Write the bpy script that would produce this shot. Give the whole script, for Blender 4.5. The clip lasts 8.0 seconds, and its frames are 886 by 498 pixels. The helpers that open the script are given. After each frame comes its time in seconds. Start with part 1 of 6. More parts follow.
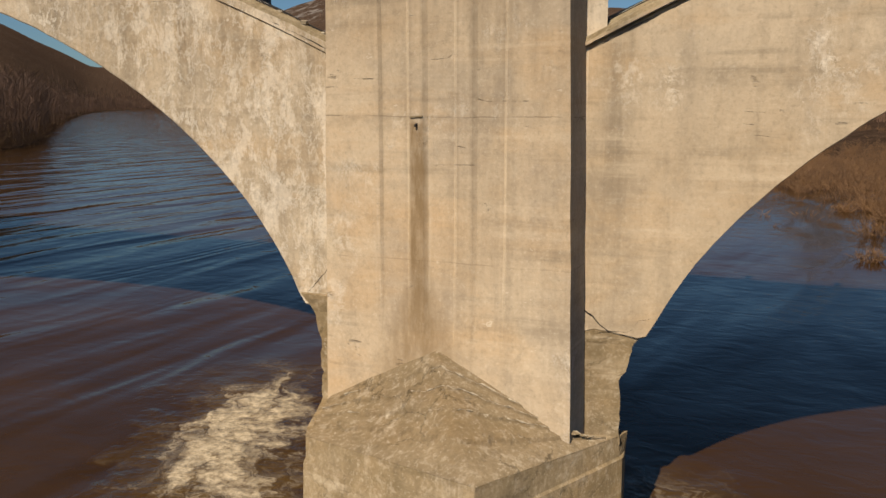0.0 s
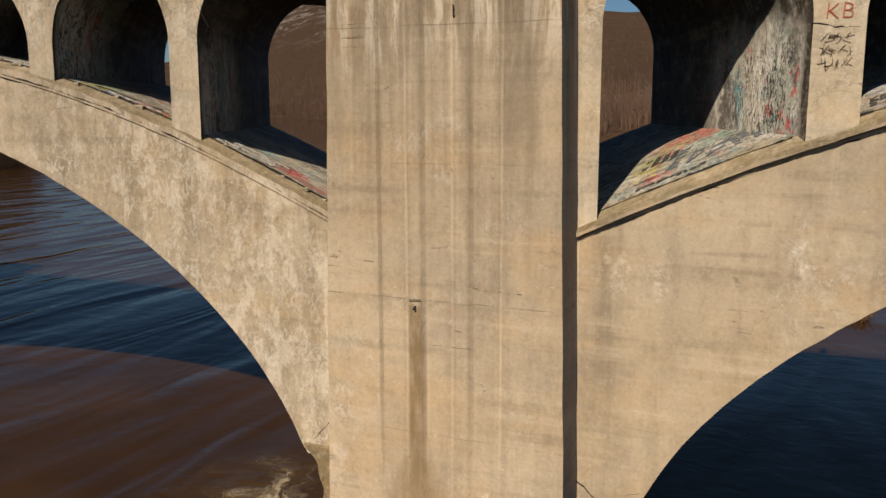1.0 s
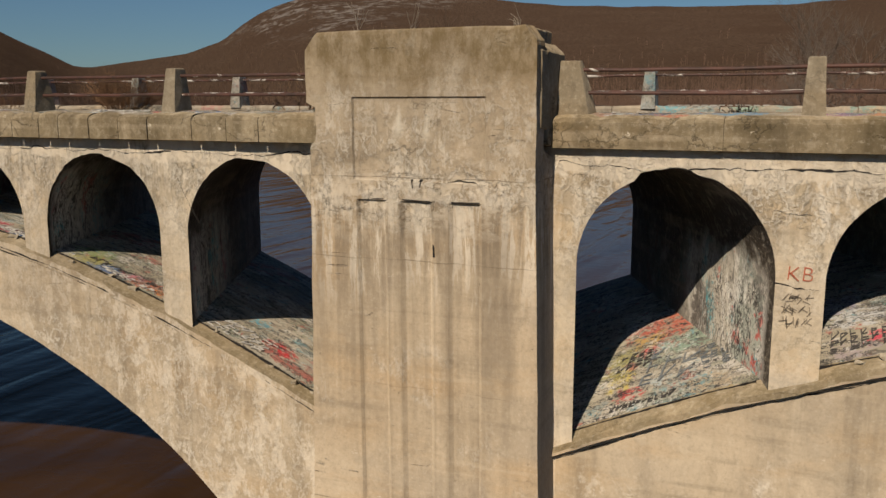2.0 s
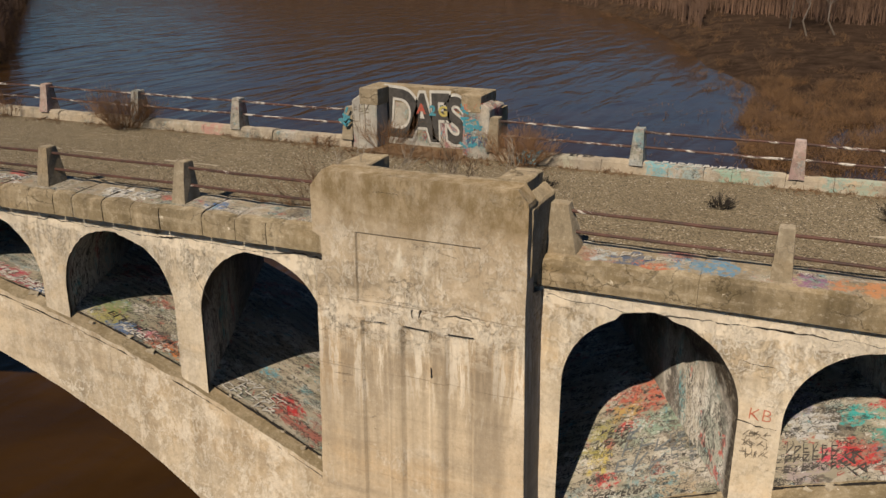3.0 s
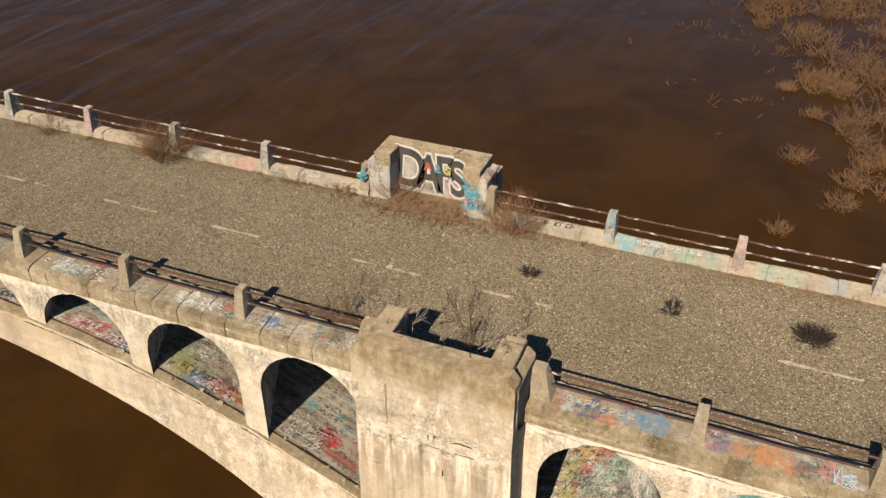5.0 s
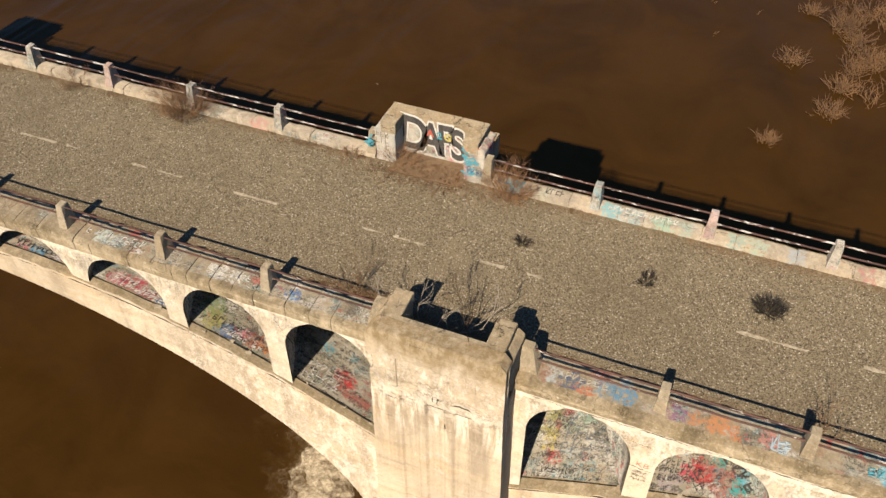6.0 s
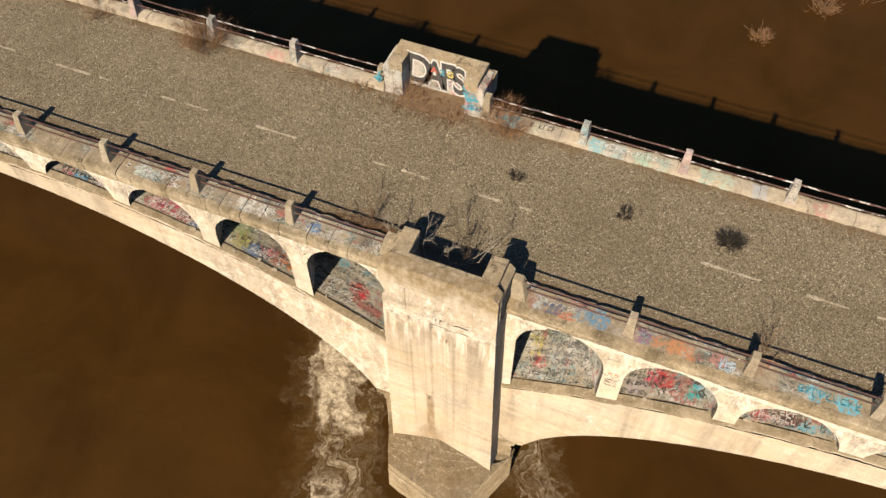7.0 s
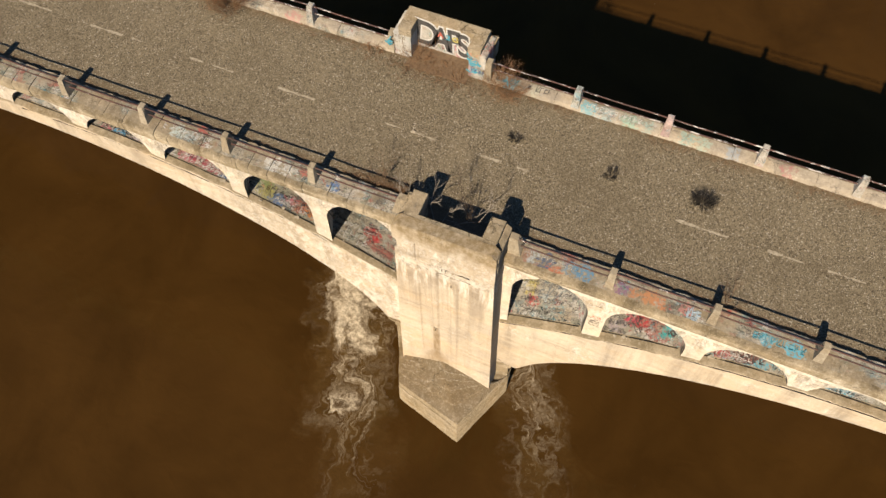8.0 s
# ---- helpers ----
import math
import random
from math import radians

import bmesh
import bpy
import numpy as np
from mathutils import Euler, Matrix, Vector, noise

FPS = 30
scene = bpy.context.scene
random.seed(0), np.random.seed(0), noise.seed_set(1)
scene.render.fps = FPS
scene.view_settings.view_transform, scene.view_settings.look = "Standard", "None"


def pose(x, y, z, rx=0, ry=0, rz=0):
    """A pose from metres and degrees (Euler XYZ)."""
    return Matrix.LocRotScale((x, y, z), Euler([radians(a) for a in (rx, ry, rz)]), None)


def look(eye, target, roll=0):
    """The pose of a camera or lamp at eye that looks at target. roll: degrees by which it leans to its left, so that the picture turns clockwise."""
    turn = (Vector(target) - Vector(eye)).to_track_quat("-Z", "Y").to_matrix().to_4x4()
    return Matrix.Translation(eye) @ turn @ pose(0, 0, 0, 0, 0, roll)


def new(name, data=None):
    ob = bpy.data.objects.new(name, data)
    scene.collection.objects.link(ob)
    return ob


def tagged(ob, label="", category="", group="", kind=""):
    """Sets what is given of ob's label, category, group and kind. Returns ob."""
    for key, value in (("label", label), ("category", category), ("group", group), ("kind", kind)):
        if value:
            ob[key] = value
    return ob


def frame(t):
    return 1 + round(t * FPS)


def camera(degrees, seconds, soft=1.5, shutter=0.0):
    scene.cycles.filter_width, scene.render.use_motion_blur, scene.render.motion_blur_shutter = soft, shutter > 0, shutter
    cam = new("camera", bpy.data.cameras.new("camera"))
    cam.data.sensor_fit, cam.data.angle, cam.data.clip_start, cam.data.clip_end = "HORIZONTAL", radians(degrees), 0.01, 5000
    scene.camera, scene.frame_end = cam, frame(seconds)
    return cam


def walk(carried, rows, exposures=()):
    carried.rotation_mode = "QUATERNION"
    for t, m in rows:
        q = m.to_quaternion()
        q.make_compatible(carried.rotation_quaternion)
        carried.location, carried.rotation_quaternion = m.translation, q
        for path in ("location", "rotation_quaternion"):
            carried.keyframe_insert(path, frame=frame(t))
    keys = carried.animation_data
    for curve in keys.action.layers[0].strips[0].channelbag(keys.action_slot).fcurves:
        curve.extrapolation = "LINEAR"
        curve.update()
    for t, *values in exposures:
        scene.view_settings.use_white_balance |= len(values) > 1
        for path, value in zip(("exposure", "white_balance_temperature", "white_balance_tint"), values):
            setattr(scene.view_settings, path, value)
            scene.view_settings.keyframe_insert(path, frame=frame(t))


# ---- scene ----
cam = camera(54.0, 8.0)
ROWS = [
    (0.0, 6.322, -15.344, 7.243, 23.65, -9.37, -0.15),
    (0.5, 6.33, -15.394, 8.475, 23.4, -9.09, -0.1),
    (1.0, 6.288, -15.558, 10.629, 23.07, -9.24, -0.02),
    (1.5, 6.353, -15.561, 12.809, 22.73, -8.92, 0.04),
    (2.0, 6.522, -15.414, 14.998, 22.75, -9.65, 0.05),
    (2.2, 6.503, -15.416, 16.065, 22.55, -11.18, -0.05),
    (3.5, 6.43, -15.711, 22.788, 22.33, -22.76, -0.17),
    (4.0, 6.403, -15.956, 25.434, 22.21, -26.4, -0.09),
    (4.5, 6.404, -16.208, 28.067, 22.07, -30.49, -0.14),
    (5.8, 6.16, -15.949, 34.843, 21.72, -41.62, -0.01),
    (6.0, 6.229, -15.979, 35.833, 21.79, -44.16, 0.03),
    (6.5, 6.379, -16.189, 38.321, 22.0, -49.15, 0.02),
    (7.0, 6.409, -16.295, 40.765, 22.06, -54.0, 0.11),
    (7.5, 6.404, -16.377, 43.215, 22.46, -58.19, 0.05),
    (8.0, 6.34, -16.263, 45.818, 22.33, -61.51, 0.24),
]
walk(cam, [(t, pose(x, y, z, 90 + pitch, roll, yaw)) for t, x, y, z, yaw, pitch, roll in ROWS],
     [(0.0, -0.02), (0.5, -0.12), (1.0, -0.24), (2.2, -0.33), (3.5, -0.22), (4.5, 0.05), (6.0, 0.36), (7.0, 0.34), (8.0, 0.28)])

# ---- light ----
SUN_DIR = Vector((0.03, 1.0, -0.763)).normalized()
world = bpy.data.worlds.new("sky")
scene.world = world
world.use_nodes = True
wn = world.node_tree
sky = wn.nodes.new("ShaderNodeTexSky")
sky.sky_type = "NISHITA"
sky.sun_disc = False
sky.sun_elevation = math.asin(-SUN_DIR.z)
sky.sun_rotation = math.atan2(-SUN_DIR.x, -SUN_DIR.y)
sky.air_density, sky.dust_density, sky.ozone_density = 1.0, 0.2, 1.6
bg = wn.nodes["Background"]
bg.inputs["Strength"].default_value = 0.0415
clear = wn.nodes.new("ShaderNodeHueSaturation")
clear.inputs["Saturation"].default_value = 0.93
wn.links.new(sky.outputs[0], clear.inputs["Color"])
tint = wn.nodes.new("ShaderNodeMix")
tint.data_type, tint.blend_type = "RGBA", "MULTIPLY"
tint.inputs[0].default_value = 1.0
tint.inputs[7].default_value = (0.72, 1.0, 1.28, 1.0)
wn.links.new(clear.outputs[0], tint.inputs[6])
wn.links.new(tint.outputs[2], bg.inputs[0])
sun = new("sun", bpy.data.lights.new("sun", "SUN"))
sun.data.energy, sun.data.angle, sun.data.color = 4.95, radians(0.53), (1.0, 0.855, 0.685)
sun.matrix_world = look((0, -60, 50), Vector((0, -60, 50)) + SUN_DIR)

# ---- plan ----
WATER = -1.3
SKEW = -0.465          # the piers and vaults run askew of the road
WIDE = 8.6             # between the two facades
ROAD = 14.55
SPAN = 46.0
random.seed(4)


def fbm(x, y, z, s=1.0, octaves=3):
    return noise.fractal(Vector((x * s, y * s, z * s)), 1.0, 2.0, octaves)


# ---- materials ----
def material(name):
    m = bpy.data.materials.new(name)
    m.use_nodes = True
    m.node_tree.nodes["Principled BSDF"].inputs["Diffuse Roughness"].default_value = 1.0
    return m, m.node_tree, m.node_tree.nodes["Principled BSDF"]


def put(nt, kind, inputs=None, **attrs):
    n = nt.nodes.new(kind)
    for k, v in attrs.items():
        setattr(n, k, v)
    for k, v in (inputs or {}).items():
        if isinstance(v, bpy.types.NodeSocket):
            nt.links.new(v, n.inputs[k])
        else:
            n.inputs[k].default_value = v
    return n


def place(nt):
    return put(nt, "ShaderNodeNewGeometry").outputs["Position"]


def scaled(nt, vec, s, shift=(0, 0, 0)):
    return put(nt, "ShaderNodeMapping", {"Vector": vec, "Scale": s, "Location": shift}).outputs[0]


def cloud(nt, vec, scale, detail=4.0, rough=0.6, warp=0.0):
    return put(nt, "ShaderNodeTexNoise", {"Vector": vec, "Scale": scale, "Detail": detail, "Roughness": rough, "Distortion": warp}).outputs["Fac"]


def step(nt, v, lo, hi, a=0.0, b=1.0):
    return put(nt, "ShaderNodeMapRange", {"Value": v, "From Min": lo, "From Max": hi, "To Min": a, "To Max": b}).outputs[0]


def calc(nt, op, a, b=0.0, c=0.0):
    n = put(nt, "ShaderNodeMath", {0: a, 1: b, 2: c}, operation=op)
    return n.outputs[0]


def blend(nt, f, a, b, how="MIX"):
    n = put(nt, "ShaderNodeMix", {"Factor": f}, data_type="RGBA", blend_type=how)
    for sock, v in ((n.inputs[6], a), (n.inputs[7], b)):
        if isinstance(v, bpy.types.NodeSocket):
            nt.links.new(v, sock)
        else:
            sock.default_value = (*v, 1.0)
    return n.outputs[2]


def bumped(nt, bsdf, h, strength=0.4, dist=0.02):
    b = put(nt, "ShaderNodeBump", {"Height": h, "Strength": strength, "Distance": dist})
    nt.links.new(b.outputs[0], bsdf.inputs["Normal"])


def axis(nt, vec):
    s = put(nt, "ShaderNodeSeparateXYZ", {0: vec})
    return s.outputs[0], s.outputs[1], s.outputs[2]


def concrete_colour(nt, pos, base, dark, pale, streak=0.5, chalk=0.5, boards=0.5, moss=0.0, pits=0.3, net=0.35, marks=None, drips=None):
    """Weathered cast concrete: broad tone changes, runs, pour lines, lime crust, pits. Returns colour and height."""
    big = cloud(nt, pos, 0.3, 6, 0.6, 0.4)
    mid = cloud(nt, pos, 1.3, 9, 0.7, 0.3)
    fine = cloud(nt, pos, 13.0, 7, 0.76)
    col = blend(nt, step(nt, big, 0.38, 0.62), base, pale)
    col = blend(nt, step(nt, mid, 0.5, 0.66, 0.0, 0.28), col, dark)
    grey = cloud(nt, scaled(nt, pos, (0.5, 0.5, 0.32), (5, 2, 8)), 1.0, 7, 0.66, 0.5)
    col = blend(nt, step(nt, grey, 0.5, 0.66, 0.0, 0.4), col, (dark[0] * 0.82, dark[1] * 0.86, dark[2] * 0.98))
    ochre = cloud(nt, scaled(nt, pos, (0.3, 0.3, 0.75), (1, 7, 3)), 1.0, 6, 0.62, 0.4)
    col = blend(nt, step(nt, ochre, 0.5, 0.66, 0.0, 0.42), col, (min(base[0] * 1.08, 1), base[1] * 0.92, base[2] * 0.68))
    # broad soft runs with finer ones inside them
    runs = cloud(nt, scaled(nt, pos, (1.1, 1.1, 0.06)), 1.0, 5, 0.6, 0.15)
    runs2 = cloud(nt, scaled(nt, pos, (5.0, 5.0, 0.22), (3, 1, 2)), 1.0, 7, 0.66, 0.15)
    runmask = calc(nt, "MULTIPLY", step(nt, runs, 0.47, 0.64), step(nt, runs2, 0.36, 0.62, 0.25, 1.0))
    col = blend(nt, calc(nt, "MULTIPLY", runmask, streak), col, (dark[0] * 0.42, dark[1] * 0.41, dark[2] * 0.42))
    wash = calc(nt, "MULTIPLY", step(nt, runs, 0.46, 0.34), step(nt, runs2, 0.5, 0.34))
    col = blend(nt, calc(nt, "MULTIPLY", wash, 0.5), col, (0.66, 0.57, 0.43))
    # pour lines
    planks = cloud(nt, scaled(nt, pos, (0.11, 0.11, 2.6)), 1.0, 5, 0.6, 0.12)
    patch = step(nt, cloud(nt, scaled(nt, pos, (0.6, 0.6, 1.2), (3, 8, 5)), 1.0, 6, 0.66), 0.42, 0.58)
    col = blend(nt, calc(nt, "MULTIPLY", calc(nt, "MULTIPLY", step(nt, planks, 0.52, 0.64), patch), 0.4 * boards), col, tuple(c * 0.55 for c in dark))
    col = blend(nt, calc(nt, "MULTIPLY", calc(nt, "MULTIPLY", step(nt, planks, 0.45, 0.36), patch), 0.5 * boards), col, (0.66, 0.56, 0.41))
    lip = calc(nt, "ABSOLUTE", calc(nt, "SUBTRACT", cloud(nt, scaled(nt, pos, (0.16, 0.16, 1.35), (4, 9, 2)), 1.0, 3, 0.5, 0.1), 0.5))
    seam = calc(nt, "MULTIPLY", step(nt, lip, 0.007, 0.003), step(nt, cloud(nt, pos, 0.8, 7, 0.72), 0.58, 0.63))
    col = blend(nt, calc(nt, "MULTIPLY", seam, 0.6 * boards), col, tuple(c * 0.35 for c in dark))
    # lime crust, thick where marks says so
    area = step(nt, cloud(nt, pos, 0.34, 7, 0.7), 0.56, 0.68, 0.0, 0.8)
    if marks:
        area = calc(nt, "MINIMUM", calc(nt, "ADD", area, marks), 1.0)
    lime = cloud(nt, scaled(nt, pos, (1.5, 1.5, 0.85), (9, 4, 1)), 1.0, 12, 0.78, 0.15)
    col = blend(nt, calc(nt, "MULTIPLY", calc(nt, "MULTIPLY", step(nt, lime, 0.47, 0.37), area), chalk * 0.16), col, (0.24, 0.187, 0.125))
    col = blend(nt, calc(nt, "MULTIPLY", calc(nt, "MULTIPLY", step(nt, lime, 0.52, 0.56), area), chalk), col, (0.8, 0.73, 0.61))
    wide = calc(nt, "ABSOLUTE", calc(nt, "SUBTRACT", cloud(nt, scaled(nt, pos, (2.1, 2.1, 1.5), (2, 2, 6)), 1.0, 9, 0.7, 0.3), 0.5))
    gap = calc(nt, "MULTIPLY", area, step(nt, cloud(nt, pos, 1.4, 7, 0.7), 0.4, 0.52))
    crust = calc(nt, "MULTIPLY", step(nt, wide, 0.03, 0.006), gap)
    # dark rim beside the crust: its relief shade put into the colour
    shade = calc(nt, "MULTIPLY", step(nt, calc(nt, "ABSOLUTE", calc(nt, "SUBTRACT", wide, 0.048)), 0.018, 0.004), gap)
    col = blend(nt, calc(nt, "MULTIPLY", shade, chalk * 0.22), col, (0.17, 0.13, 0.085))
    col = blend(nt, calc(nt, "MULTIPLY", crust, chalk * 0.9), col, (0.78, 0.73, 0.63))
    if drips:
        # white lime and dark damp tongues hanging from a joint
        tongue = cloud(nt, scaled(nt, pos, (4.2, 4.2, 0.5), (6, 2, 4)), 1.0, 8, 0.68, 0.3)
        col = blend(nt, calc(nt, "MULTIPLY", step(nt, tongue, 0.49, 0.43), calc(nt, "MULTIPLY", drips, 0.5)), col, (0.23, 0.178, 0.12))
        col = blend(nt, calc(nt, "MULTIPLY", step(nt, tongue, 0.525, 0.55), calc(nt, "MULTIPLY", drips, 0.9)), col, (0.76, 0.69, 0.57))
    if moss:
        mm = step(nt, cloud(nt, pos, 1.0, 10, 0.76, 0.4), 0.4, 0.56, 0.0, moss)
        col = blend(nt, mm, col, (0.15, 0.112, 0.05))
    # blotches a hand wide, and a net of hairline cracks
    blot = cloud(nt, scaled(nt, pos, (1, 1, 0.8), (8, 3, 5)), 4.5, 8, 0.75, 0.2)
    rough = calc(nt, "ADD", 0.14, calc(nt, "MULTIPLY", marks, 0.14)) if marks else 0.24
    col = blend(nt, calc(nt, "MULTIPLY", step(nt, blot, 0.52, 0.62), rough), col, tuple(c * 0.5 for c in dark))
    col = blend(nt, calc(nt, "MULTIPLY", step(nt, blot, 0.46, 0.37), rough), col, (0.72, 0.64, 0.5))
    bent = put(nt, "ShaderNodeTexNoise", {"Vector": pos, "Scale": 2.2, "Detail": 6.0, "Roughness": 0.65})
    bent = put(nt, "ShaderNodeVectorMath", {0: put(nt, "ShaderNodeVectorMath", {0: bent.outputs["Color"], "Scale": 0.7}, operation="SCALE").outputs[0], 1: scaled(nt, pos, (0.75, 0.75, 1.1))}, operation="ADD").outputs[0]
    cells = put(nt, "ShaderNodeTexVoronoi", {"Vector": bent, "Scale": 1.3, "Randomness": 1.0}, feature="DISTANCE_TO_EDGE").outputs["Distance"]
    some = step(nt, cloud(nt, scaled(nt, pos, (1, 1, 1), (2, 9, 9)), 0.6, 6, 0.68), 0.47, 0.56)
    hair = calc(nt, "MULTIPLY", calc(nt, "MULTIPLY", step(nt, cells, 0.02, 0.006), some), calc(nt, "MULTIPLY", net, calc(nt, "ADD", 0.15, marks)) if marks else net)
    col = blend(nt, hair, col, tuple(c * 0.28 for c in dark))
    spall = cloud(nt, scaled(nt, pos, (2.6, 2.6, 4.4), (7, 7, 7)), 1.0, 8, 0.72, 0.4)
    spallmask = step(nt, spall, 0.67, 0.7, 0.0, pits)
    col = blend(nt, spallmask, col, tuple(c * 0.34 for c in dark))
    col = blend(nt, step(nt, spall, 0.335, 0.31, 0.0, pits * 1.3), col, (0.75, 0.68, 0.55))
    col = blend(nt, step(nt, fine, 0.52, 0.66, 0.0, 0.28), col, tuple(c * 0.55 for c in dark))
    col = blend(nt, step(nt, fine, 0.45, 0.34, 0.0, 0.3), col, (0.74, 0.66, 0.52))
    h = calc(nt, "ADD", calc(nt, "MULTIPLY", mid, 0.8), calc(nt, "MULTIPLY", fine, 0.35))
    h = calc(nt, "ADD", h, calc(nt, "MULTIPLY", calc(nt, "SUBTRACT", crust, shade), 0.45))
    h = calc(nt, "SUBTRACT", h, calc(nt, "MULTIPLY", planks, 0.6))
    h = calc(nt, "SUBTRACT", h, calc(nt, "MULTIPLY", calc(nt, "MAXIMUM", calc(nt, "MAXIMUM", seam, hair), spallmask), 0.7))
    h = calc(nt, "ADD", h, calc(nt, "MULTIPLY", blot, 0.5))
    if marks:
        h = calc(nt, "ADD", h, calc(nt, "MULTIPLY", marks, calc(nt, "ADD", calc(nt, "MULTIPLY", lime, 1.6), calc(nt, "MULTIPLY", blot, 0.8))))
    return col, h


def concrete(name, base=(0.51, 0.41, 0.28), dark=(0.35, 0.282, 0.192), pale=(0.59, 0.495, 0.36), relief=0.7, zone="", **k):
    m, nt, b = material(name)
    pos = place(nt)
    x, y, z = axis(nt, pos)
    wob = calc(nt, "SUBTRACT", cloud(nt, pos, 0.7, 6, 0.65), 0.5)
    marks = drips = None
    if zone == "ring":
        marks = calc(nt, "MULTIPLY", step(nt, calc(nt, "ADD", x, calc(nt, "MULTIPLY", wob, 6.0)), -1.0, -3.0), step(nt, calc(nt, "ADD", x, calc(nt, "MULTIPLY", wob, 9.0)), -15.0, -8.0, 0.0, 0.55))
        drips = calc(nt, "MULTIPLY", marks, step(nt, cloud(nt, pos, 0.45, 4, 0.6), 0.44, 0.56, 0.0, 0.4))
    if zone == "wall":
        zz = calc(nt, "ADD", z, calc(nt, "MULTIPLY", wob, 3.0))
        marks = step(nt, zz, 12.0, 13.5, 0.25, 1.0)
        drips = calc(nt, "MULTIPLY", step(nt, zz, 12.0, 13.0, 0.0, 0.8), step(nt, cloud(nt, pos, 0.5, 4, 0.6), 0.42, 0.56))
    if zone == "pier":
        zz = calc(nt, "ADD", z, calc(nt, "MULTIPLY", wob, 2.4))
        marks = calc(nt, "MULTIPLY", step(nt, zz, 12.4, 13.0), step(nt, zz, 15.6, 13.4, 0.25, 1.0))
        drips = calc(nt, "MULTIPLY", step(nt, zz, 10.9, 12.3), step(nt, zz, 13.5, 13.0))
    col, h = concrete_colour(nt, pos, base, dark, pale, marks=marks, drips=drips, **k)
    if zone == "wall":
        # a paler skim coat right under the cornice, broken along its lower edge
        skim = calc(nt, "MULTIPLY", step(nt, calc(nt, "ADD", z, calc(nt, "MULTIPLY", wob, 0.9)), 13.6, 13.64, 0.0, 0.8), step(nt, cloud(nt, pos, 0.9, 7, 0.7), 0.34, 0.46))
        col = blend(nt, skim, col, (0.74, 0.66, 0.53))
    if zone == "pier":
        # run-off below the flutes' heads, moss near the top, and the drain's rusty trail
        wet = cloud(nt, scaled(nt, pos, (2.4, 2.4, 0.1), (2, 5, 1)), 1.0, 8, 0.66, 0.2)
        wet = calc(nt, "MULTIPLY", step(nt, wet, 0.42, 0.62), calc(nt, "MULTIPLY", step(nt, zz, 7.2, 10.5), step(nt, zz, 13.5, 12.6)))
        col = blend(nt, calc(nt, "MULTIPLY", wet, 0.45), col, (0.21, 0.165, 0.115))
        lichen = calc(nt, "MULTIPLY", step(nt, zz, 14.8, 15.75), step(nt, cloud(nt, scaled(nt, pos, (1.6, 1.6, 0.7)), 2.2, 9, 0.76), 0.38, 0.58, 0.45, 1.0))
        col = blend(nt, calc(nt, "MULTIPLY", lichen, 0.85), col, (0.2, 0.142, 0.062))
        grey = calc(nt, "MULTIPLY", step(nt, zz, 13.4, 14.0), step(nt, zz, 15.4, 14.8, 0.0, 0.2))
        col = blend(nt, grey, col, (0.33, 0.29, 0.225))
        scurf = calc(nt, "MULTIPLY", step(nt, zz, 12.3, 12.9), step(nt, zz, 14.0, 13.5))
        scurf = calc(nt, "MULTIPLY", scurf, step(nt, cloud(nt, scaled(nt, pos, (1.2, 1.2, 2.2), (6, 1, 3)), 2.2, 10, 0.78), 0.46, 0.54, 0.0, 0.6))
        col = blend(nt, scurf, col, (0.72, 0.64, 0.51))
        for cx, w0 in ((-0.38, 0.13), (0.18, 0.09)):
            drip = calc(nt, "SUBTRACT", calc(nt, "ABSOLUTE", calc(nt, "ADD", calc(nt, "SUBTRACT", x, cx), calc(nt, "MULTIPLY", wob, 0.1))), step(nt, z, 15.0, 14.3, 0.0, w0))
            drip = calc(nt, "ADD", drip, calc(nt, "MULTIPLY", calc(nt, "SUBTRACT", cloud(nt, pos, 7.0, 5, 0.7), 0.5), 0.22))
            drip = calc(nt, "MULTIPLY", step(nt, drip, 0.03, -0.06), calc(nt, "MULTIPLY", step(nt, z, 15.02, 14.85), step(nt, zz, 14.1, 14.5, 0.0, 0.95)))
            col = blend(nt, calc(nt, "MULTIPLY", drip, step(nt, y, 0.5, 0.0)), col, (0.72, 0.66, 0.54))
        for z0, k in ((7.05, 0.55), (9.62, 0.3), (12.07, 0.5), (13.62, 0.6), (4.4, 0.3)):
            joint = calc(nt, "ABSOLUTE", calc(nt, "ADD", calc(nt, "SUBTRACT", z, z0), calc(nt, "MULTIPLY", wob, 0.12)))
            joint = calc(nt, "MULTIPLY", step(nt, joint, 0.014, 0.004, 0.0, k), step(nt, cloud(nt, pos, 1.6, 6, 0.7), 0.4, 0.56))
            col = blend(nt, joint, col, (0.12, 0.09, 0.055))
        # shade on the flutes' side walls, put into the colour as dark bands
        for cx, w0, k in ((-1.2, 0.015, 0.22), (-0.62, 0.02, 0.2), (-0.34, 0.045, 0.42), (0.3, 0.02, 0.24), (0.6, 0.03, 0.3), (1.18, 0.015, 0.2)):
            flute_shade = step(nt, calc(nt, "SUBTRACT", calc(nt, "ABSOLUTE", calc(nt, "ADD", calc(nt, "SUBTRACT", x, cx), calc(nt, "MULTIPLY", wob, 0.05))), w0), 0.045, -0.02)
            flute_shade = calc(nt, "MULTIPLY", flute_shade, calc(nt, "MULTIPLY", step(nt, z, 2.8, 7.0, 0.2, 1.0), step(nt, z, 13.2, 13.1)))
            flute_shade = calc(nt, "MULTIPLY", flute_shade, step(nt, cloud(nt, scaled(nt, pos, (1, 1, 0.35), (cx, 0, 0)), 1.6, 5, 0.65), 0.32, 0.6, 0.1, k * 1.2))
